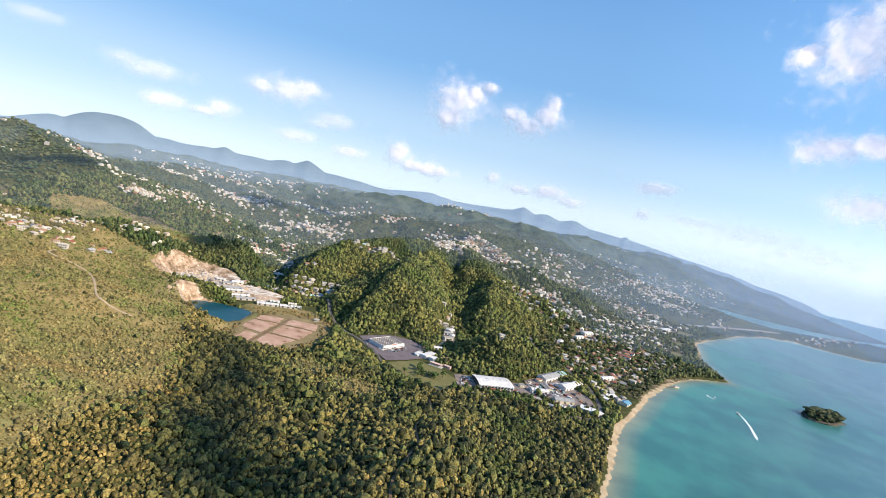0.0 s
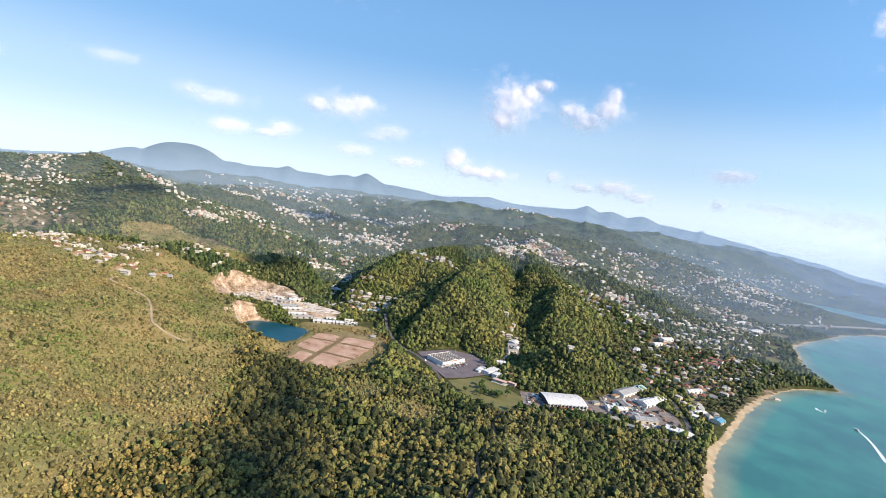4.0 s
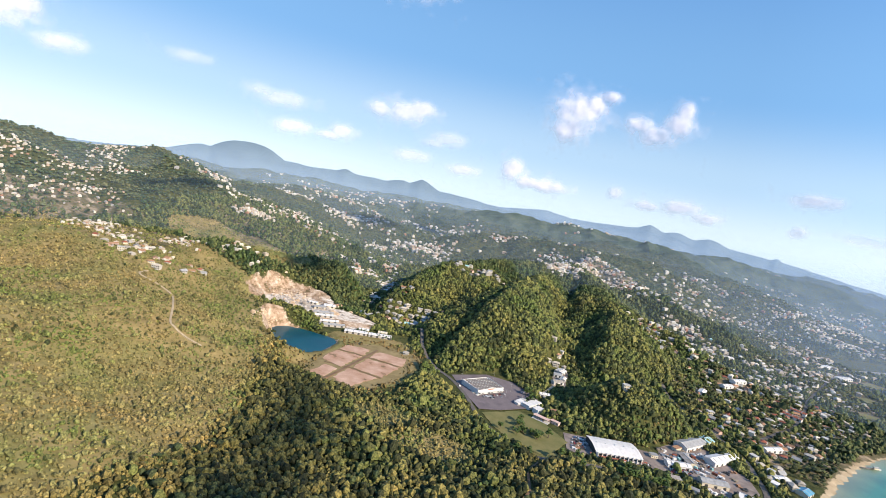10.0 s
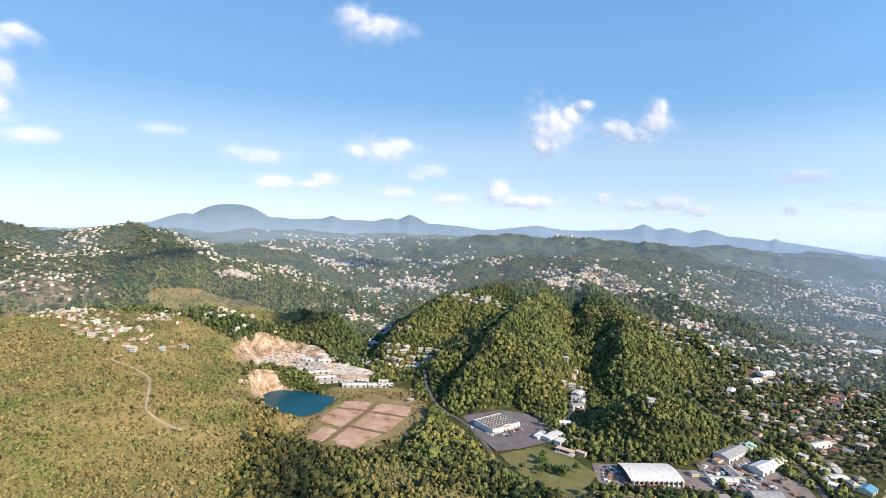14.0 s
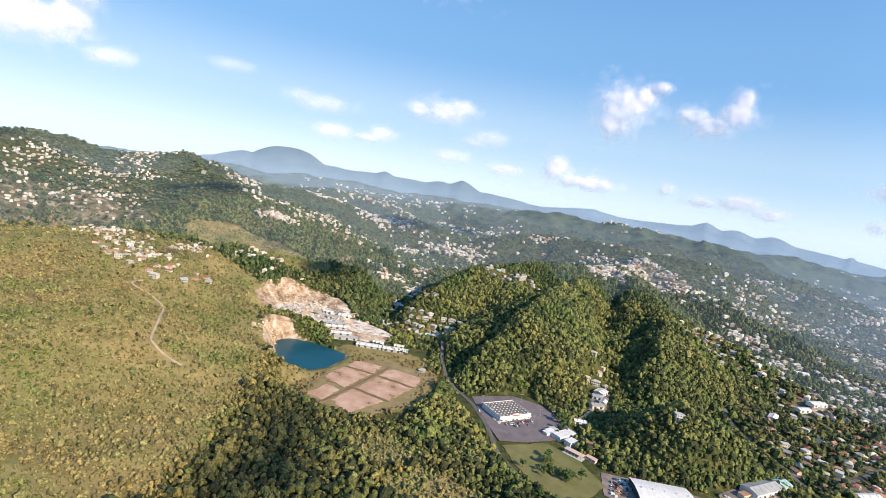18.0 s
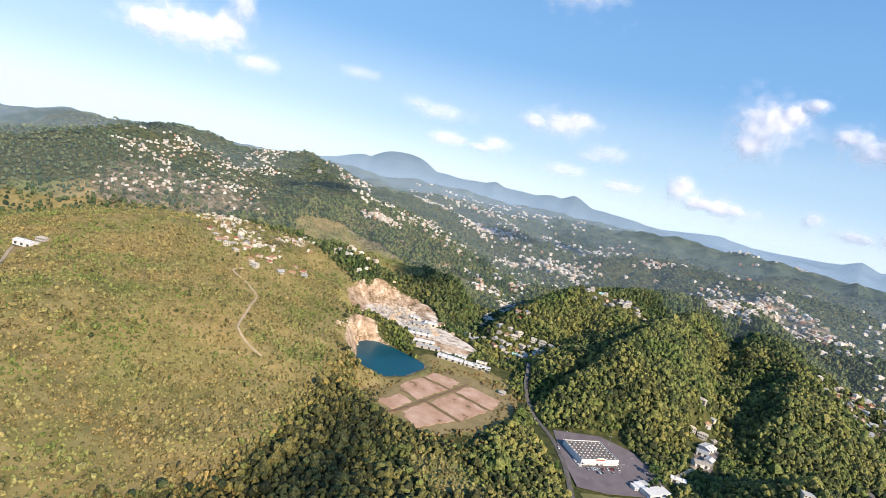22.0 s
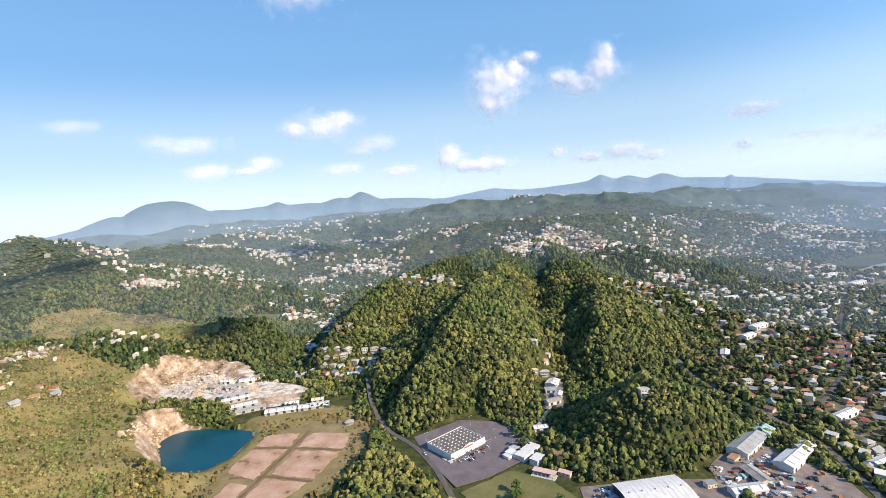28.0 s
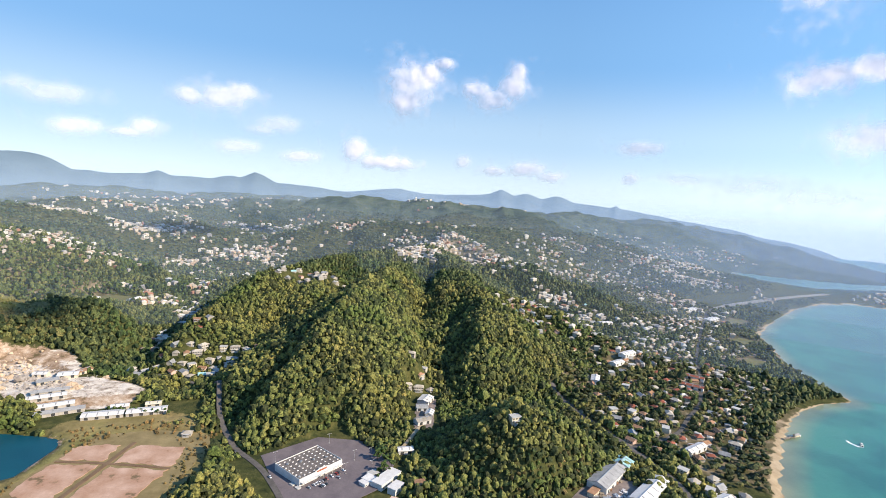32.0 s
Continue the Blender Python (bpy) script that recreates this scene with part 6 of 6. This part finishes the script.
    crowns("tall_trees", x[dark], y[dark], rs.gamma(9, 0.25, dark.sum()) + 1.2, 1.2, CROWNS1, M_DARKTREE, "dark broad tree tops above the canopy", "forest", 1.0)
    crowns("tall_trees", x[~dark], y[~dark], rs.gamma(9, 0.25, (~dark).sum()) + 1.2, 1.2, CROWNS1, M_FOREST, "sunlit tree tops above the canopy", "forest", 1.0)
    # gardens of the coastal suburb
    x, y = scatter(230, 820, 900, 1900, 6.8)
    k = clear(x, y) & (town_amount(x, y) > 0.3) & off_houses(x, y) & off_spots(x, y, 6.0) & (rs.uniform(0, 1, len(x)) < 0.66)
    x, y = x[k], y[k]
    crowns("garden_trees", x, y, rs.gamma(8, 0.32, len(x)) + 1.2, 1.0, CROWNS1, M_GARDEN, "olive garden trees between the houses of the suburb", "trees", 0.5)
    # brown brush round the plots and at the foot of the hill
    x, y = scatter(-365, 330, 730, 960, 3.2)
    pg = pad_gap(x, y)
    k = seen(x, y) & (shore_distance(x, y) > 15) & (road_gap(x, y) > 1.5) & off_houses(x, y)
    fld = (np.hypot((x + 250) / 66, (y - 842) / 100) > 0.93) & (pad_gap(x, y, (0,)) > 6) & (x < -176) & (x > -362) & (line_distance(x, y, LAKE, True)[0] > 14) & ~inside(x, y, LAKE)
    foot = (pg > 0.2) & (pg < 20) & (x > 30) & (y > 826) & (np.hypot(x - 120, (y - 850)) < 120)
    k &= (fld & (rs.uniform(0, 1, len(x)) < 0.3)) | (foot & (rs.uniform(0, 1, len(x)) < 0.7))
    x, y = x[k], y[k]
    crowns("brush", x, y, rs.gamma(4, 0.26, len(x)) + 0.4, 1.0, LOW, M_BRUSH, "low reddish-brown brush at the edge of cleared ground", "scrub", 0.1)
    # darker bushes on the dry slopes
    x, y = scatter(-1050, 0, 180, 1000, 9)
    k = clear(x, y) & (dry_amount(x, y) > 0.3) & (rs.uniform(0, 1, len(x)) < 0.3) & (fbm(x, y, 60, 87, 3) > 0.48) & (pad_gap(x, y) > 12) & off_houses(x, y)
    x, y = x[k], y[k]
    crowns("scrub", x, y, rs.gamma(5, 0.24, len(x)) + 0.5, 1.3, DOMES, M_FOREST, "taller dark bushes among the dry grass", "scrub", 0.2)
    # scrub on the dry slopes
    x, y = scatter(-1050, 120, 180, 1280, 3.6)
    d = dry_amount(x, y)
    k = clear(x, y) & (d > 0.3) & (rs.uniform(0, 1, len(x)) < np.where(y < 760, 0.93, 0.75) - 0.22 * step(300, 520, -x) * step(40, 75, ground_at(x, y)) - 0.35 * step(0.46, 0.62, fbm(x, y, 90, 61, 3)) * step(420, 640, y)) & off_houses(x, y)
    k &= (pad_gap(x, y) > 12)
    x, y = x[k], y[k]
    crowns("scrub", x, y, rs.gamma(4, 0.30, len(x)) + 0.45, 0.95, LOW, M_SCRUB, "low olive and yellow bushes on the dry slope", "scrub", 0.1)


forest()


# ---- clouds ----
m = bpy.data.materials.new("cloud_vapour")
m.use_nodes = True
nt = m.node_tree
nt.nodes.clear()
out = nt.nodes.new("ShaderNodeOutputMaterial")
mixer = nt.nodes.new("ShaderNodeMixShader")
clearn = nt.nodes.new("ShaderNodeBsdfTransparent")
dif = node(nt, "ShaderNodeBsdfDiffuse", Color=(0.84, 0.74, 0.77, 1))
tra = node(nt, "ShaderNodeBsdfTranslucent", Color=(0.84, 0.74, 0.77, 1))
add = nt.nodes.new("ShaderNodeMixShader")
add.inputs[0].default_value = 0.5
nt.links.new(dif.outputs[0], add.inputs[1])
nt.links.new(tra.outputs[0], add.inputs[2])
body = nt.nodes.new("ShaderNodeAttribute")
body.attribute_name = "body"
tc = nt.nodes.new("ShaderNodeTexCoord")
nz = node(nt, "ShaderNodeTexNoise", Scale=0.010, Detail=4.0, Roughness=0.5)
nt.links.new(tc.outputs["Object"], nz.inputs["Vector"])
ma = nt.nodes.new("ShaderNodeMath")
ma.operation = "MULTIPLY_ADD"
ma.inputs[1].default_value, ma.inputs[2].default_value = 1.4, -0.74
nt.links.new(nz.outputs["Fac"], ma.inputs[0])
ad = nt.nodes.new("ShaderNodeMath")
nt.links.new(ma.outputs[0], ad.inputs[0])
nt.links.new(body.outputs["Fac"], ad.inputs[1])
mr = node(nt, "ShaderNodeMapRange", From_Min=0.05, From_Max=1.35, To_Min=0.0, To_Max=0.95)
mr.interpolation_type = "SMOOTHSTEP"
nt.links.new(ad.outputs[0], mr.inputs["Value"])
dens = nt.nodes.new("ShaderNodeAttribute")
dens.attribute_name = "thickness"
mu = nt.nodes.new("ShaderNodeMath")
mu.operation = "MULTIPLY"
nt.links.new(mr.outputs[0], mu.inputs[0])
nt.links.new(dens.outputs["Fac"], mu.inputs[1])
nt.links.new(mu.outputs[0], mixer.inputs[0])
nt.links.new(clearn.outputs[0], mixer.inputs[1])
# faint emission stands in for sunlight scattered inside the cloud
glow = node(nt, "ShaderNodeEmission", Color=(0.95, 0.86, 0.90, 1), Strength=0.15)
both = nt.nodes.new("ShaderNodeAddShader")
nt.links.new(add.outputs[0], both.inputs[0])
nt.links.new(glow.outputs[0], both.inputs[1])
nt.links.new(both.outputs[0], mixer.inputs[2])
nt.links.new(mixer.outputs[0], out.inputs["Surface"])
M_CLOUD = m


def cloud(az, el, lumps, density, label, dist=4350):
    """A bank of vapour: lumps (across, up, width, height) in degrees about its middle."""
    r = dist * math.pi / 180
    w = max(abs(l[0]) + l[2] * 1.9 for l in lumps) * r
    h = max(abs(l[1]) + l[3] * 1.9 for l in lumps) * r
    n, k = 56, 36
    gx, gz = np.meshgrid(np.linspace(-w, w, n), np.linspace(-h, h, k))
    f = np.zeros(gx.shape)
    for lx, lz, lw, lh in lumps:
        q = ((gx - lx * r) / (lw * r)) ** 2 + ((gz - lz * r) / (lh * r)) ** 2
        f = np.maximum(f, 1.2 * np.exp(-q * 0.85))
    edge = np.minimum(1 - np.abs(gx) / w, 1 - np.abs(gz) / h)
    f = f * step(0, 0.12, edge)
    puff = fbm(gx + 5000 * az, gz + 900 * el, 120, 71, 4)
    depth = -(np.sqrt(np.clip(f, 0, 1)) * 0.5 + 0.2 * (puff - 0.45)) * min(w, h) * 0.7
    v = np.stack([gx.ravel(), depth.ravel(), gz.ravel()], 1)
    i = np.arange(n * k).reshape(k, n)
    q = np.stack([i[:-1, :-1], i[:-1, 1:], i[1:, 1:], i[1:, :-1]], -1).reshape(-1, 4)
    ob = fast_mesh("cloud", v, q, M_CLOUD)
    a, e = radians(az), radians(el)
    ob.matrix_basis = pose(20 + dist * math.cos(e) * math.sin(a), 200 + dist * math.cos(e) * math.cos(a), 287 + dist * math.sin(e), 0, 0, -az)
    for key, val in (("body", f), ("thickness", np.full(f.shape, density))):
        at = ob.data.attributes.new(key, "FLOAT", "POINT")
        at.data.foreach_set("value", val.ravel().astype(np.float32))
    return tagged(ob, label, "cloud", "clouds")


P = "small puffy white cloud with a grey base"
T = "thin wispy white cloud drifting high"
B = "bright white cumulus cloud in the blue sky"
cloud(-3.3, 10.2, [(0, 0, 2.6, 2.4), (-0.6, -1.6, 1.8, 1.5), (1.8, 1.2, 1.4, 1.2), (3.2, 2.2, 1.0, 0.8)], 0.88, B)
cloud(5.6, 10.0, [(-2.2, 0.1, 1.6, 0.9), (-0.2, -0.7, 2.0, 1.1), (1.5, 0.5, 1.4, 1.5), (1.8, 1.8, 1.0, 1.2)], 0.88, B)
cloud(-21.7, 7.3, [(0, 0, 2.6, 1.3), (1.6, 0.6, 1.7, 1.0), (-2.6, -0.2, 1.6, 0.8)], 0.68, P)
cloud(-35.0, 5.9, [(0, 0, 3.0, 0.9), (-1.6, 0.3, 1.6, 0.7)], 0.42, T)
cloud(-33.6, 3.4, [(0, 0, 2.0, 0.8)], 0.58, P)
cloud(-28.3, 3.9, [(0, 0, 1.4, 0.9), (-1.2, -0.6, 1.6, 0.5)], 0.58, P)
cloud(-16.8, 5.3, [(0, 0, 2.4, 0.9), (-1.2, -0.6, 1.6, 0.6)], 0.4, T)
cloud(-20.5, 2.9, [(0, 0, 2.2, 0.7)], 0.45, T)
cloud(-8.9, 3.2, [(0, 0.2, 1.2, 1.5), (1.8, -0.8, 1.8, 0.7), (4.2, -0.9, 2.0, 0.7)], 0.88, B)
cloud(-14.5, 2.4, [(0, 0, 1.8, 0.6)], 0.6, T)
cloud(2.5, 3.0, [(0, 0, 0.8, 0.7)], 0.58, P)
cloud(8.9, 2.6, [(0, 0, 1.9, 0.8), (2.8, -0.7, 1.4, 0.6), (-3.0, -0.4, 1.6, 0.5)], 0.75, P)
cloud(20, 5.2, [(0, 0, 2.2, 0.7)], 0.75, P)
cloud(19.5, 2.2, [(0, 0, 0.8, 0.6)], 0.6, P)
cloud(30, 2.0, [(0, 0, 5.0, 1.2), (5, -0.6, 5.0, 1.4), (-5, 0.4, 3.0, 0.6)], 0.35, "long bright cloud bank low over the sea")
cloud(34.5, 11.2, [(0, 0, 2.6, 1.4), (3.0, 0.6, 1.8, 1.2), (-1.4, -0.4, 1.4, 1.0)], 1.0, B)
cloud(38.5, 6.3, [(0, 0, 3.2, 1.5)], 0.88, B)
cloud(34.5, 19.3, [(0, 0, 3.0, 3.4), (2.4, 2.8, 3.0, 3.0), (-3.2, -0.6, 1.6, 1.0)], 1.0, B)
cloud(-59.8, 7.5, [(0, 0, 3.8, 1.7), (2.8, 0.9, 1.8, 1.3), (-3.0, -0.4, 2.6, 1.2)], 0.88, B)
cloud(-54.0, 6.0, [(0, 0, 2.0, 0.8)], 0.5, T)
cloud(-57, 12.8, [(0, 0, 1.8, 1.4), (2.2, 1.2, 1.6, 0.8), (1.2, -2.4, 1.2, 1.4)], 0.6, T)
cloud(-23, 19.6, [(0, 0, 3.0, 1.4), (-2.0, 0.8, 2.0, 1.2)], 0.68, P)
cloud(-44, 7.8, [(0, 0, 2.0, 0.6)], 0.3, T)


# unseen clouds, added to cast shadows on the land: x, y of the shadow, length, width, turn
M_BILLOW = speckled("cloud_billow", (0.80, 0.80, 0.82), (0.9, 0.9, 0.9), 0.004, 1.0, spec=0.0)
nt = M_BILLOW.node_tree
veil = node(nt, "ShaderNodeMixShader", Fac=0.68)
nt.links.new(nt.nodes.new("ShaderNodeBsdfTransparent").outputs[0], veil.inputs[1])
nt.links.new(nt.nodes["Principled BSDF"].outputs[0], veil.inputs[2])
nt.links.new(veil.outputs[0], nt.nodes["Material Output"].inputs["Surface"])


def billow(x, y, a, b, turn, lumps, up=2500):
    z = float(ground_at(x, y))
    run = (up - z) / math.tan(SUN_EL)
    at = (x + run * math.sin(SUN_AZ), y + run * math.cos(SUN_AZ), up)
    q = random.Random(int(a * 7 + x))
    vs, fs, base = [], [], 0
    for k in range(lumps):
        u, w = q.uniform(-1, 1), q.uniform(-1, 1)
        w *= math.sqrt(1 - u * u)
        pv, pf = CROWNS2[k % 5]
        r = b * q.uniform(0.35, 0.6) * (1.15 - 0.5 * abs(u))
        vs.append(pv * (r, r, r * 0.35) + (u * a * 0.9, w * b * 0.8, q.uniform(0, 0.15) * b))
        fs.append(pf + base)
        base += len(pv)
    ob = fast_mesh("cloud", np.concatenate(vs), np.concatenate(fs), M_BILLOW)
    ob.matrix_basis = pose(*at, 0, 0, turn)
    return tagged(ob, "unseen white cumulus cloud shading a patch of land", "cloud", "clouds")


for spot in ((-222, 596, 150, 48, 118, 24), (-140, 440, 105, 56, 150, 24), (-800, 2090, 120, 60, 10, 60), (-640, 2330, 130, 60, 0, 60), (-1095, 1360, 120, 46, 72, 70), (-560, 1190, 75, 45, 150, 60), (-1600, 1100, 60, 30, 60, 40)):
    billow(*spot)


# haze with distance, imitated by thin blue-tinted sheets, one behind the other
m = bpy.data.materials.new("haze_sheet")
m.use_nodes = True
nt = m.node_tree
nt.nodes.clear()
out = nt.nodes.new("ShaderNodeOutputMaterial")
mixer = nt.nodes.new("ShaderNodeMixShader")
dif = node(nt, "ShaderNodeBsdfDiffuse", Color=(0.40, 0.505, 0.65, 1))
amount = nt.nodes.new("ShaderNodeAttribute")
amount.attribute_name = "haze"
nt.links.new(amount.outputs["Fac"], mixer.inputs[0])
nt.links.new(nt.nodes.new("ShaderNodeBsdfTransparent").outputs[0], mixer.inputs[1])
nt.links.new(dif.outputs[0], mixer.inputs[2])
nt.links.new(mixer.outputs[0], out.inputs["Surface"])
M_HAZE = m


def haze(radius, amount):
    """A slanting sheet that thins out upwards, stronger over the coast to imitate sunward glare."""
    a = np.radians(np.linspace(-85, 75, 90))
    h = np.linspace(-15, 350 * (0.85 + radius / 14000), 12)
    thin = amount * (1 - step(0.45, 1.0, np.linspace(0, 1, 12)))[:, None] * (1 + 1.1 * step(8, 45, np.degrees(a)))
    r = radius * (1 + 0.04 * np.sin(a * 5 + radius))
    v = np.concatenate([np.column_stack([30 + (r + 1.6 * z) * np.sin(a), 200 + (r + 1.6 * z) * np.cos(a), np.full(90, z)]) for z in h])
    i = np.arange(12 * 90).reshape(12, 90)
    q = np.stack([i[:-1, :-1], i[:-1, 1:], i[1:, 1:], i[1:, :-1]], -1).reshape(-1, 4)
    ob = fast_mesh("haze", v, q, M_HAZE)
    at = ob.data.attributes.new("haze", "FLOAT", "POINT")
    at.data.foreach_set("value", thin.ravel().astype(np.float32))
    return tagged(ob, "faint bluish sheet imitating haze over the hills", "haze", kind="stuff")


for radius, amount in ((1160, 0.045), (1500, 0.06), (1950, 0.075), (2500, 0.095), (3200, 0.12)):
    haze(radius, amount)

pv_r = rs.gamma(9, 0.4, 420) + 1.2
_keep = ground_at
ground_at = lambda x, y: IS[2]
crowns("islet_trees", IS[0], IS[1], pv_r, 0.8, CROWNS1, M_DARKTREE, "dark green trees covering the islet", "trees")
ground_at = _keep
